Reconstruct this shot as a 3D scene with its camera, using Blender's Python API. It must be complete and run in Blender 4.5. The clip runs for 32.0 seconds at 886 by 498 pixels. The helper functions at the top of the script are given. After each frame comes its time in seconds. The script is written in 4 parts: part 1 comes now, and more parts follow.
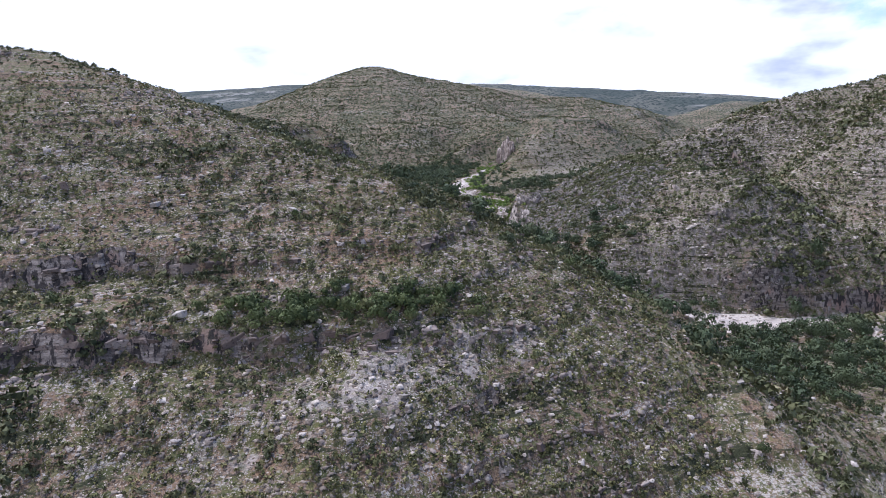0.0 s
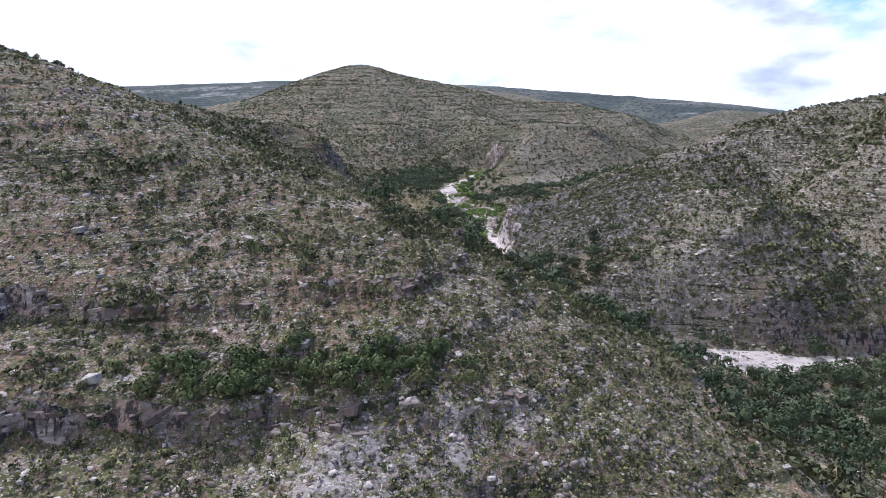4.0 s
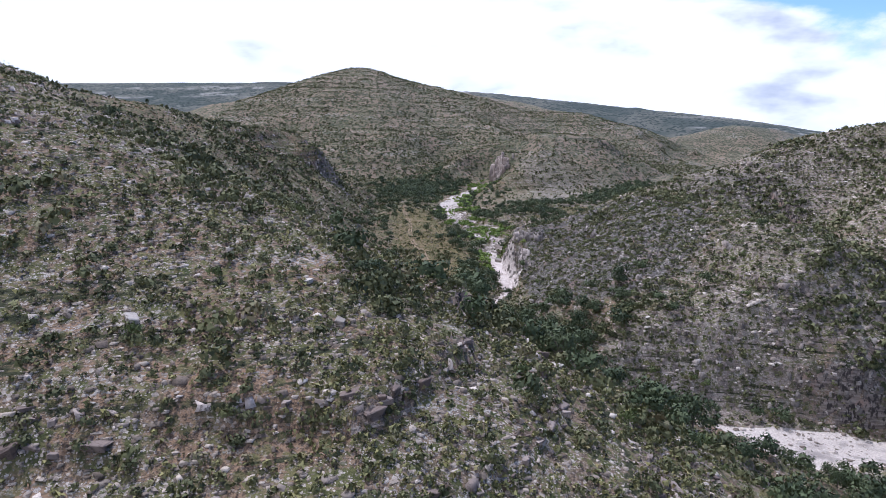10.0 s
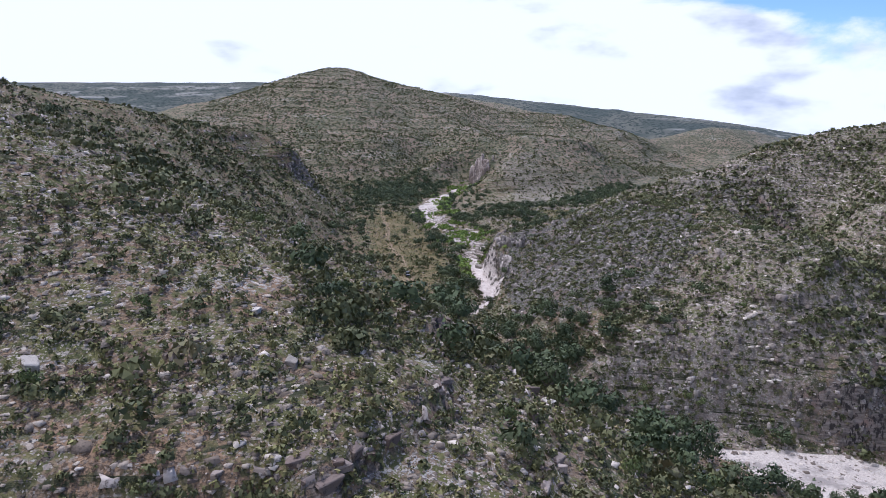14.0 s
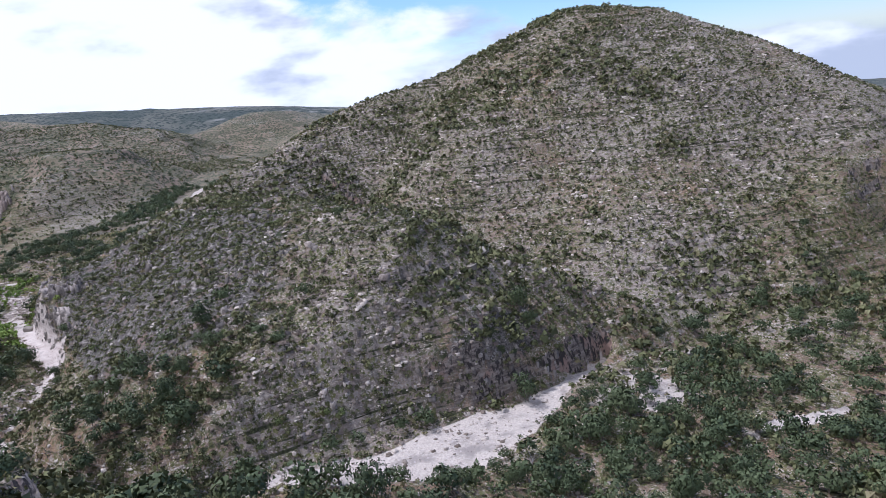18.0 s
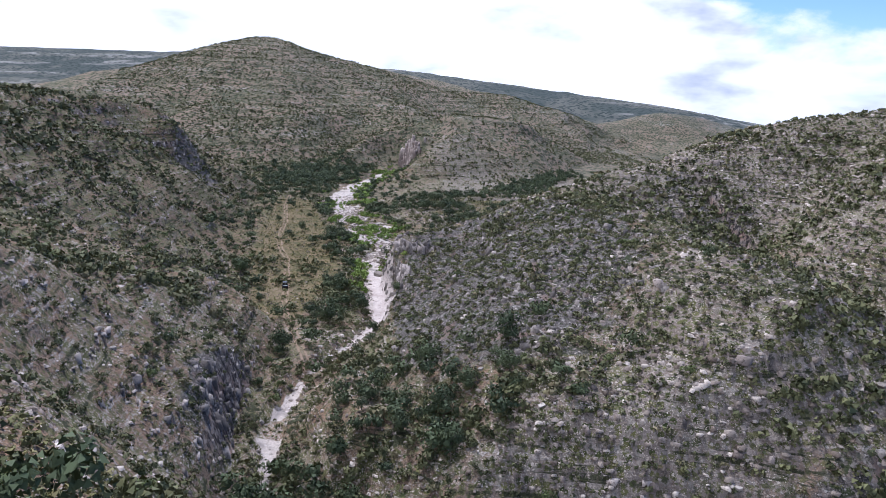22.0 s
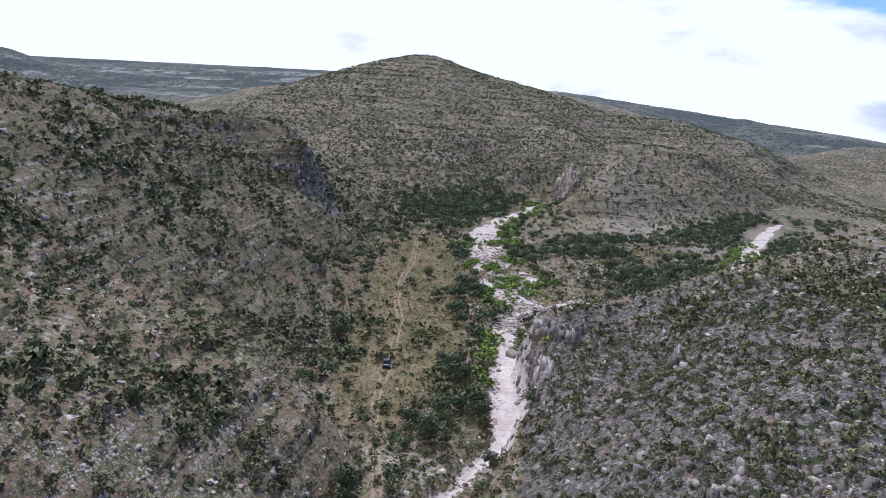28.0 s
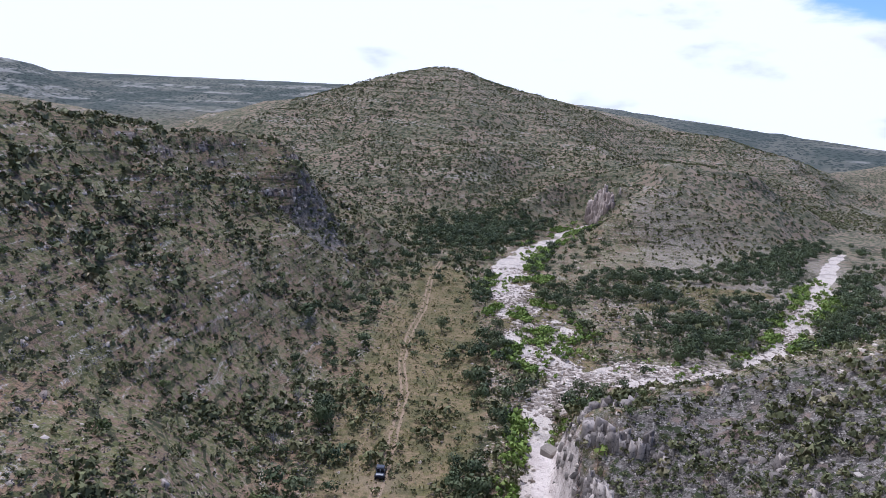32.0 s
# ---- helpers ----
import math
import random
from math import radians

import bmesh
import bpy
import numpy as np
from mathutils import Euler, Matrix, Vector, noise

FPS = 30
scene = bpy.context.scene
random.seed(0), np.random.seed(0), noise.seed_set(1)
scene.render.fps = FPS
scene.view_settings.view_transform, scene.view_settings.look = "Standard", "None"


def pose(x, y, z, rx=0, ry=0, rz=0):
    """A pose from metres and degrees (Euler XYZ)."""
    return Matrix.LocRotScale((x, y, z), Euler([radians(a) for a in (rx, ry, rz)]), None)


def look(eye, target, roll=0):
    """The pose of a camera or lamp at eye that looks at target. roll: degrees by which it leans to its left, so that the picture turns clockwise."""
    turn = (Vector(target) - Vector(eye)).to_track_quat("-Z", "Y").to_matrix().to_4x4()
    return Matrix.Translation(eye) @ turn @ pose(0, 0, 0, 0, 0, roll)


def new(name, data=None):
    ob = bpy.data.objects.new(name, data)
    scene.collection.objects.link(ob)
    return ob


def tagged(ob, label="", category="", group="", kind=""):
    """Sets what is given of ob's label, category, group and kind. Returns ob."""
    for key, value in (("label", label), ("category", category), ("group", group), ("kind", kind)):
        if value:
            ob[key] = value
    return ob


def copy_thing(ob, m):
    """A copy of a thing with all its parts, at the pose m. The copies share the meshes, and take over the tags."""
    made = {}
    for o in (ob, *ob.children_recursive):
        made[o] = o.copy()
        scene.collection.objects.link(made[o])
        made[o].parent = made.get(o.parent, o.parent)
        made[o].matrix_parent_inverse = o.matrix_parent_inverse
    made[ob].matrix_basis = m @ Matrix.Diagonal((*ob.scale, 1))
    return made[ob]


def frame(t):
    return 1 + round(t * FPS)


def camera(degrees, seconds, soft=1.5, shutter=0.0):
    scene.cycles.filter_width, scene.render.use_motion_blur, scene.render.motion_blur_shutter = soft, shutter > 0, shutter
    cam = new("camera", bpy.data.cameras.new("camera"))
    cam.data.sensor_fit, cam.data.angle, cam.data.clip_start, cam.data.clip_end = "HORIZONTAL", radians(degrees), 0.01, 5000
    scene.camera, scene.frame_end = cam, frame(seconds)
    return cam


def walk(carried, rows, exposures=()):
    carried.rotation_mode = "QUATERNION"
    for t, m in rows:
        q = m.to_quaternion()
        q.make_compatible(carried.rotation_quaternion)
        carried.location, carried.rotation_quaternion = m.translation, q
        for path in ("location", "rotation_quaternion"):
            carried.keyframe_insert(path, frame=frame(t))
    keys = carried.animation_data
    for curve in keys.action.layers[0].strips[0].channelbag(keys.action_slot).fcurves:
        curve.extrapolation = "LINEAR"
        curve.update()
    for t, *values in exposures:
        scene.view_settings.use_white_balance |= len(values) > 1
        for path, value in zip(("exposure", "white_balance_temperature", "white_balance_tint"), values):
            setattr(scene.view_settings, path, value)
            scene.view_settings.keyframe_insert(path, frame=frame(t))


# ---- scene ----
cam = camera(64.6, 32.0, soft=0.5)
# seconds, eye, target, roll
PATH = [
    (0, (0.00, -255.00, 60.00), (-6.75, -157.48, 38.92), -2.75),
    (0.5, (-0.12, -252.76, 60.37), (-7.15, -155.27, 39.26), -2.37),
    (1, (-0.34, -250.12, 60.71), (-7.51, -152.64, 39.57), -2.03),
    (1.5, (-0.57, -247.38, 61.01), (-7.83, -149.91, 39.87), -1.74),
    (2, (-0.68, -244.36, 61.33), (-5.72, -146.75, 40.16), -1.93),
    (2.5, (-1.09, -241.15, 61.51), (-4.82, -143.50, 40.32), -1.91),
    (3, (-1.19, -238.02, 61.72), (-5.58, -140.40, 40.49), -1.56),
    (3.5, (-1.33, -234.74, 61.82), (-6.01, -137.12, 40.62), -1.29),
    (5.5, (-1.63, -221.11, 61.75), (-5.89, -123.44, 40.69), -0.74),
    (6, (-1.73, -217.54, 61.84), (-5.81, -119.87, 40.77), -0.57),
    (6.5, (-1.77, -214.02, 61.96), (-5.94, -116.36, 40.87), -0.31),
    (7, (-1.83, -210.47, 61.99), (-6.18, -112.81, 40.96), -0.11),
    (7.5, (-1.98, -206.86, 61.97), (-6.43, -109.18, 41.03), 0.13),
    (8, (-2.11, -203.46, 61.94), (-6.66, -105.76, 41.09), 0.31),
    (8.5, (-2.30, -200.04, 61.99), (-6.99, -102.35, 41.14), 0.46),
    (9, (-2.41, -196.56, 62.02), (-7.19, -98.85, 41.30), 0.59),
    (9.5, (-2.55, -193.04, 62.01), (-7.47, -95.32, 41.32), 0.72),
    (10, (-2.65, -190.02, 62.25), (-7.25, -92.21, 41.92), 0.57),
    (10.5, (-2.68, -187.78, 62.44), (-7.35, -89.94, 42.30), 0.47),
    (11, (-2.68, -186.07, 62.44), (-7.44, -88.22, 42.36), 0.45),
    (11.5, (-2.55, -185.04, 62.36), (-6.66, -87.18, 42.22), 0.30),
    (12, (-2.44, -184.49, 62.19), (-6.09, -86.66, 41.79), 0.33),
    (12.5, (-2.40, -183.50, 62.00), (-6.02, -85.66, 41.65), 0.61),
    (13, (-2.33, -181.85, 61.79), (-6.11, -83.99, 41.57), 0.87),
    (13.5, (-2.43, -179.68, 61.79), (-6.03, -81.81, 41.60), 1.03),
    (14, (-2.61, -176.88, 61.79), (-4.34, -78.94, 41.65), 0.78),
    (14.5, (-2.69, -173.68, 61.70), (7.09, -76.22, 41.56), -1.26),
    (15, (-3.14, -169.42, 61.49), (17.65, -73.77, 40.99), -2.85),
    (15.5, (-2.59, -165.65, 61.40), (27.99, -72.76, 40.49), -4.57),
    (17.5, (0.55, -153.79, 62.48), (52.86, -72.12, 38.11), -7.18),
    (18, (2.09, -150.30, 62.12), (55.42, -69.35, 37.54), -7.01),
    (18.5, (3.97, -146.61, 61.66), (57.53, -65.79, 37.17), -6.77),
    (19, (6.24, -142.93, 61.33), (58.49, -61.22, 36.99), -6.20),
    (19.5, (8.75, -139.14, 61.20), (60.13, -56.82, 37.06), -5.77),
    (20, (11.11, -135.40, 61.15), (60.79, -52.00, 37.14), -5.26),
    (20.5, (13.37, -131.55, 61.01), (58.92, -45.71, 37.39), -4.36),
    (21, (15.26, -127.70, 61.02), (48.71, -36.29, 38.11), -2.16),
    (21.5, (17.26, -123.49, 60.56), (32.93, -27.38, 37.85), 0.91),
    (22, (19.67, -118.55, 60.10), (24.84, -21.31, 37.33), 2.50),
    (22.5, (20.79, -113.91, 60.04), (22.99, -16.55, 37.32), 2.87),
    (23, (22.03, -109.25, 60.10), (19.19, -11.94, 37.26), 3.45),
    (23.5, (22.64, -104.47, 60.04), (15.10, -7.40, 37.21), 4.06),
    (24, (23.33, -99.47, 60.28), (8.66, -3.31, 37.07), 5.09),
    (24.5, (23.65, -94.28, 60.45), (6.92, 1.56, 37.32), 5.16),
    (25, (23.59, -88.90, 60.56), (6.07, 6.84, 37.63), 5.03),
    (25.5, (23.46, -83.30, 60.80), (6.91, 12.71, 38.25), 4.54),
    (27.5, (20.67, -56.26, 59.51), (4.45, 40.09, 38.19), 3.84),
    (28, (20.02, -49.88, 59.47), (3.53, 46.49, 38.47), 3.77),
    (28.5, (19.31, -43.65, 59.41), (2.33, 52.71, 38.75), 3.72),
    (29, (18.54, -37.44, 59.35), (1.42, 58.97, 39.02), 3.62),
    (29.5, (17.52, -31.30, 59.38), (0.24, 65.12, 39.25), 3.53),
    (30, (16.73, -25.08, 59.71), (-2.09, 71.05, 39.60), 3.79),
    (30.5, (15.50, -18.70, 59.74), (-3.56, 77.44, 39.90), 3.77),
    (31, (14.17, -12.29, 59.89), (-5.08, 83.84, 40.22), 3.84),
    (31.5, (13.11, -5.97, 60.09), (-6.37, 90.15, 40.55), 3.74),
    (32, (12.17, -0.00, 60.03), (-7.52, 96.12, 40.70), 3.65),
]
walk(cam, [(t, look(eye, target, roll)) for t, eye, target, roll in PATH], [(0.0, 0.0, 5450.0, 18.0), (10.0, -0.06, 5450.0, 18.0), (13.5, -0.16, 5450.0, 18.0), (18.0, -0.10, 5450.0, 18.0), (24.0, -0.02, 5450.0, 18.0), (28.0, -0.12, 5450.0, 18.0), (32.0, -0.14, 5450.0, 18.0)])

# ---- world, sun ----
CLOUD_WHITE = 11.6
SUN_AZ, SUN_EL = -22.0, 62.0          # degrees from +y to the right, degrees up
world = bpy.data.worlds.new("sky")
scene.world = world
world.use_nodes = True
wn, wl = world.node_tree.nodes, world.node_tree.links
wn.clear()
w_out, w_bg = wn.new("ShaderNodeOutputWorld"), wn.new("ShaderNodeBackground")
w_sky = wn.new("ShaderNodeTexSky")
w_sky.sky_type, w_sky.sun_disc = "NISHITA", False
w_sky.sun_elevation, w_sky.sun_rotation = radians(SUN_EL), radians(SUN_AZ)
w_sky.altitude, w_sky.dust_density, w_sky.ozone_density = 1500, 0.3, 2.0
w_bg.inputs["Strength"].default_value = 0.1
def wnode(kind, **values):
    n = wn.new(kind)
    for key, v in values.items():
        n.inputs[key].default_value = v
    return n


def wmath(op, a, b=None, c=None):
    n = wn.new("ShaderNodeMath")
    n.operation = op
    for slot, v in zip(n.inputs, (a, b, c)):
        if isinstance(v, (int, float)):
            slot.default_value = v
        elif v is not None:
            wl.new(v, slot)
    return n.outputs[0]


# clouds: a layer high over the land, thick to the left and broken to the right
w_dir = wn.new("ShaderNodeTexCoord")
w_xyz = wn.new("ShaderNodeSeparateXYZ")
wl.new(w_dir.outputs["Generated"], w_xyz.inputs[0])
w_flat = wn.new("ShaderNodeMapping")
w_flat.inputs["Scale"].default_value = (1.0, 1.0, 2.6)
wl.new(w_dir.outputs["Generated"], w_flat.inputs["Vector"])
w_big = wnode("ShaderNodeTexNoise", Scale=4.2, Detail=7.0, Roughness=0.56, Distortion=0.25)
w_shade = wnode("ShaderNodeTexNoise", Scale=6.0, Detail=5.0, Roughness=0.5)
wl.new(w_flat.outputs[0], w_big.inputs["Vector"])
wl.new(w_flat.outputs[0], w_shade.inputs["Vector"])
w_side = wmath("MULTIPLY_ADD", w_xyz.outputs[0], -0.95, 0.27)
w_low = wmath("MULTIPLY", wmath("MAXIMUM", wmath("SUBTRACT", 0.19, w_xyz.outputs[2]), 0.0), 2.6)
w_open = wmath("MULTIPLY", wmath("MULTIPLY", w_xyz.outputs[0], w_xyz.outputs[2]), -3.2)
w_cover = wmath("ADD", wmath("ADD", w_big.outputs[0], wmath("ADD", w_side, w_open)), w_low)
w_ramp = wn.new("ShaderNodeMapRange")
w_ramp.interpolation_type = "SMOOTHSTEP"
w_ramp.inputs["From Min"].default_value, w_ramp.inputs["From Max"].default_value = 0.44, 0.60
wl.new(w_cover, w_ramp.inputs["Value"])
w_grey = wn.new("ShaderNodeMapRange")
w_grey.interpolation_type = "SMOOTHSTEP"
w_grey.inputs["From Min"].default_value, w_grey.inputs["From Max"].default_value = 0.56, 0.76
wl.new(wmath("MULTIPLY_ADD", w_xyz.outputs[0], 0.22, w_shade.outputs[0]), w_grey.inputs["Value"])
w_cloud = wn.new("ShaderNodeMix")
w_cloud.data_type = "RGBA"
w_cloud.inputs["A"].default_value, w_cloud.inputs["B"].default_value = (CLOUD_WHITE * 0.985, CLOUD_WHITE, CLOUD_WHITE * 1.03, 1), (6.0, 6.5, 7.3, 1)
wl.new(w_grey.outputs[0], w_cloud.inputs["Factor"])
w_mix = wn.new("ShaderNodeMix")
w_mix.data_type = "RGBA"
wl.new(w_ramp.outputs[0], w_mix.inputs["Factor"])
w_blue = wn.new("ShaderNodeMix")
w_blue.data_type, w_blue.blend_type = "RGBA", "MULTIPLY"
w_blue.inputs["Factor"].default_value, w_blue.inputs["B"].default_value = 1.0, (1.15, 1.28, 1.45, 1)
wl.new(w_sky.outputs[0], w_blue.inputs["A"])
wl.new(w_blue.outputs["Result"], w_mix.inputs["A"])
wl.new(w_cloud.outputs["Result"], w_mix.inputs["B"])
wl.new(w_mix.outputs["Result"], w_bg.inputs["Color"])
wl.new(w_bg.outputs[0], w_out.inputs["Surface"])
sun_data = bpy.data.lights.new("sun", "SUN")
sun_data.energy, sun_data.angle, sun_data.color = 3.8, radians(1.5), (1.0, 0.97, 0.93)
sun = new("sun", sun_data)
sa, se = radians(SUN_AZ), radians(SUN_EL)
sun.matrix_world = look((math.sin(sa) * math.cos(se) * 400, math.cos(sa) * math.cos(se) * 400, math.sin(se) * 400 + 100), (0, 0, 100))

# ---- the lie of the land ----
rng = np.random.default_rng(7)


def hash2(ix, iy, seed):
    h = (ix.astype(np.int64) * 374761393 + iy.astype(np.int64) * 668265263 + seed * 1274126177) & 0xFFFFFFFF
    h = ((h ^ (h >> 13)) * 1274126177) & 0xFFFFFFFF
    return ((h ^ (h >> 16)) & 0xFFFF) / 65535.0


def vnoise(x, y, size, seed=0):
    """Smooth noise in -1..1 with bumps of that size."""
    u, v = x / size, y / size
    iu, iv = np.floor(u), np.floor(v)
    fu, fv = u - iu, v - iv
    fu, fv = fu * fu * (3 - 2 * fu), fv * fv * (3 - 2 * fv)
    a, b = hash2(iu, iv, seed), hash2(iu + 1, iv, seed)
    c, d = hash2(iu, iv + 1, seed), hash2(iu + 1, iv + 1, seed)
    return 2 * ((a * (1 - fu) + b * fu) * (1 - fv) + (c * (1 - fu) + d * fu) * fv) - 1


def fbm(x, y, size, seed=0, octaves=3):
    return sum(vnoise(x + 37.1 * o, y - 19.7 * o, size / 2**o, seed + o) * 0.5**o for o in range(octaves))


def step(a, b, v):
    t = np.clip((v - a) / (b - a), 0, 1)
    return t * t * (3 - 2 * t)


def along(x, y, line):
    """Distance from a polyline, and the third value interpolated along it."""
    best, val = np.full(x.shape, 1e9), np.zeros(x.shape)
    for (ax, ay, az), (bx, by, bz) in zip(line, line[1:]):
        dx, dy = bx - ax, by - ay
        t = np.clip(((x - ax) * dx + (y - ay) * dy) / (dx * dx + dy * dy), 0, 1)
        d = np.hypot(x - ax - t * dx, y - ay - t * dy)
        near = d < best
        best, val = np.where(near, d, best), np.where(near, az + t * (bz - az), val)
    return best, val


# crests: points of a ridge line (x, y, height), roundness and steepness of the flanks
RIDGES = [
    ([(-200, -40, 71), (-135, -60, 79.5), (-85, -82, 65), (-45, -98, 49), (-10, -112, 36), (40, -122, 11), (75, -116, -9)], 40, 0.62),
    ([(-135, -60, 77), (-148, 30, 69), (-150, 110, 61), (-153, 210, 52), (-140, 262, 46), (-140, 305, 42), (-150, 345, 28)], 15, 0.8),
    ([(-140, 0, 66), (-69, 32, 26), (-38, 26, 15), (-20, 22, 7)], 12, 0.6),
    ([(-118, -50, 70), (-75, -52, 53), (-45, -52, 38), (-22, -50, 26), (-5, -48, 17), (14, -48, 11)], 34, 0.6),
    ([(-137, 260, 47), (-113, 278, 38), (-98, 286, 27)], 10, 1.1),
    ([(-153, 215, 51), (-113, 214, 37), (-96, 222, 24)], 14, 0.9),
    ([(300, 130, 76), (256, 158, 67), (219, 168, 60), (170, 172, 49), (126, 166, 34), (79, 142, 23), (50, 134, 14.5)], 14, 0.62),
    ([(50, 134, 14.5), (38, 130, 12.5), (24, 128, 10), (13, 131, 6.5)], 5, 1.7),
    ([(79, 142, 23), (84, 70, 27), (90, 25, 28), (98, 4, 25), (106, -8, 14)], 20, 0.72),
    ([(84, 70, 27), (62, 52, 20), (50, 20, 12), (52, 0, 8)], 14, 0.75),
    ([(62, 60, 19), (43, 80, 9), (30, 96, 5)], 10, 0.95),
    ([(300, 130, 76), (320, 95, 57), (333, 60, 37), (346, 20, 15), (380, -50, -6)], 22, 0.62),
    ([(292, 134, 83), (312, 124, 83)], 52, 0.66),
    ([(300, 130, 76), (420, 230, 40), (600, 300, -10)], 30, 0.5),
    ([(-180, 880, 110), (-75, 770, 64), (0, 680, 36), (40, 610, 20)], 30, 0.42),
    ([(33, 514, 33), (60, 538, 34), (107, 560, 30), (152, 560, 24), (205, 552, 10)], 14, 0.52),
    ([(40, 520, 33), (31, 511, 32)], 3, 2.2),
    ([(-180, 880, 110), (-330, 800, 34), (-420, 720, 5)], 40, 0.40),
    ([(-180, 880, 110), (40, 960, 66)], 50, 0.34),
    ([(40, 960, 66), (150, 900, 49), (280, 870, 22), (330, 850, -4)], 40, 0.36),
]
FAR = [
    ([(-2600, 2300, 105), (-1500, 2500, 126), (-700, 2400, 132), (0, 2000, 98), (350, 1800, 62), (650, 1650, 32), (900, 1500, -10)], 200, 0.22),
    ([(390, 1170, 8), (490, 1200, 27), (550, 1205, 25), (660, 1210, 2), (850, 1260, -18)], 40, 0.46),
    ([(-1900, 1950, 150), (-1980, 1980, 148)], 60, 0.35),
    ([(-900, 1300, 40), (-500, 1400, 55), (-300, 1600, 60)], 120, 0.2),
    ([(-420, 200, 40), (-500, 600, 40), (-900, 900, 45)], 80, 0.35),
    ([(700, 500, 15), (600, 900, 10), (900, 1200, 20)], 100, 0.3),
    ([(-300, -600, 60), (300, -620, 55), (900, -300, 70)], 120, 0.35),
    ([(-200, -40, 66), (-420, -200, 70), (-700, -300, 80)], 60, 0.4),
]
MAIN_BED = [(14, 503, 3), (0, 470, 3.5), (-16, 400, 4.5), (-24, 335, 7), (-18, 293, 8.5), (-3, 243, 9.5), (6, 206, 8), (12, 188, 5), (5, 172, 3.2), (6.5, 150, 3),
            (9, 120, 2.4), (10.5, 92, 1.9), (4, 68, 1.2), (-4, 48, 1.2), (-8, 18, 1.7), (-4, -6, 1.4), (14, -23, 1.8), (34, -32, 5), (57, -37, 7.5), (79, -40, 7.5), (92, -40, 5), (104, -36, 2.2), (126, -31, 1.3)]
SIDE_BED = [(12, 188, 5), (30, 214, 5), (48, 214, 4.5), (68, 222, 5), (88, 267, 4.2), (114, 329, 4.2), (150, 430, 4), (172, 480, 3)]
BAR_BED = [(97, -41, 1.2), (109, -52, 1.5), (116, -75, 1.8), (129, -80, 1.7), (150, -86, 1.2)]
ROAD = [(-2, 40, 1), (-11, 71, 1), (-16, 86, 1), (-20, 103, 1), (-23, 125, 1), (-27, 150, 1), (-30, 168, 1), (-37, 190, 1), (-41, 213, 1), (-44, 246, 1), (-52, 290, 1), (-56, 330, 1)]


# valley floors: centre line and half width
VALLEY = [(12, 502, 8), (-2, 475, 16), (-20, 430, 34), (-30, 330, 42), (-28, 260, 40), (-24, 200, 36), (-18, 165, 29), (-16, 130, 26), (-6, 100, 21), (-1, 75, 14), (-6, 45, 8), (-8, 15, 6), (-2, -10, 8),
          (22, -30, 10), (57, -42, 14), (97, -54, 22), (150, -80, 42), (280, -110, 55), (420, -120, 60)]
SIDE_VALLEY = [(10, 188, 10), (48, 214, 14), (75, 235, 20), (114, 329, 30), (160, 450, 30), (260, 600, 40), (330, 800, 60)]


def floor_height(x, y):
    return -11 - 1.2 * step(20, 110, y) - 6 * step(70, 170, x) * (1 - step(0, 100, y)) - 0.12 * np.clip(x - 260, 0, 600) - 0.058 * np.clip(x - 860, 0, 3400) + 0.5 * fbm(x, y, 30, 5)


def bed_mask(x, y):
    """1 in the bare gravel of the stream beds, 0 outside."""
    wob = np.clip(1 + 0.6 * fbm(x, y, 12, 31, 3), 0.25, 2)
    torn = step(-0.55, 0.15, fbm(x, y, 9, 33, 3))
    d, w = along(x, y, MAIN_BED)
    torn = np.where(y > 195, step(-0.6, -0.1, fbm(x, y * 0.6, 8, 33, 3)), torn)
    m = (1 - step(0.75, 1.25, d / (w * wob))) * np.maximum(torn, 1 - np.clip(step(165, 185, y) + (1 - step(70, 82, y)) * (1 - step(20, 34, x)), 0, 1))
    d, w = along(x, y, SIDE_BED)
    m = np.maximum(m, (1 - step(0.75, 1.25, d / (w * wob))) * np.maximum(torn, 0.75))
    d, w = along(x, y, BAR_BED)
    m = np.maximum(m, (1 - step(0.75, 1.5, d / (w * wob))) * step(-0.1, 0.3, fbm(x, y, 10, 35, 2)))
    bars = np.exp(-(((x - 128) / 38) ** 2 + ((y + 62) / 24) ** 2)) * step(0.22, 0.45, fbm(x, y * 1.6, 13, 39, 3))
    heap = np.exp(-(((x - 28) / 22) ** 2 + ((y - 203 - 0.35 * (x - 24)) / 10) ** 2) ** 2) * step(-0.6, -0.1, fbm(x, y, 10, 51, 2))
    pool = np.exp(-(((x - 74) / 8) ** 2 + ((y - 232) / 11) ** 2) ** 2)
    return np.maximum(np.maximum(m, 0.9 * bars), np.maximum(heap, pool))


def crag_zone(x, y):
    """Bare broken rock: the flank above the washed slab, the gorge, the nose over the meadow, the bluff."""
    a = np.exp(-(((x - 45) / 40) ** 2 + ((y - 76) / 72) ** 2) ** 2)
    b = np.exp(-(((x + 15) / 8) ** 2 + ((y - 20) / 24) ** 2))
    c = np.exp(-(((x + 99) / 13) ** 2 + ((y - 270) / 26) ** 2))
    d = 0.8 * np.exp(-(((x - 98) / 22) ** 2 + ((y + 25) / 7) ** 2))
    return np.clip(a + b + c + d, 0, 1)


def ledge_phase(x, y, z):
    ph = (z + 1.2 * vnoise(x, y, 60, 23) + 0.9 * vnoise(x, y, 13, 24)) / 6.0
    return ph - np.floor(ph)


def bench_level(x, level):
    """The benches fall gently towards the east."""
    return level - 0.05 * (x + 60)


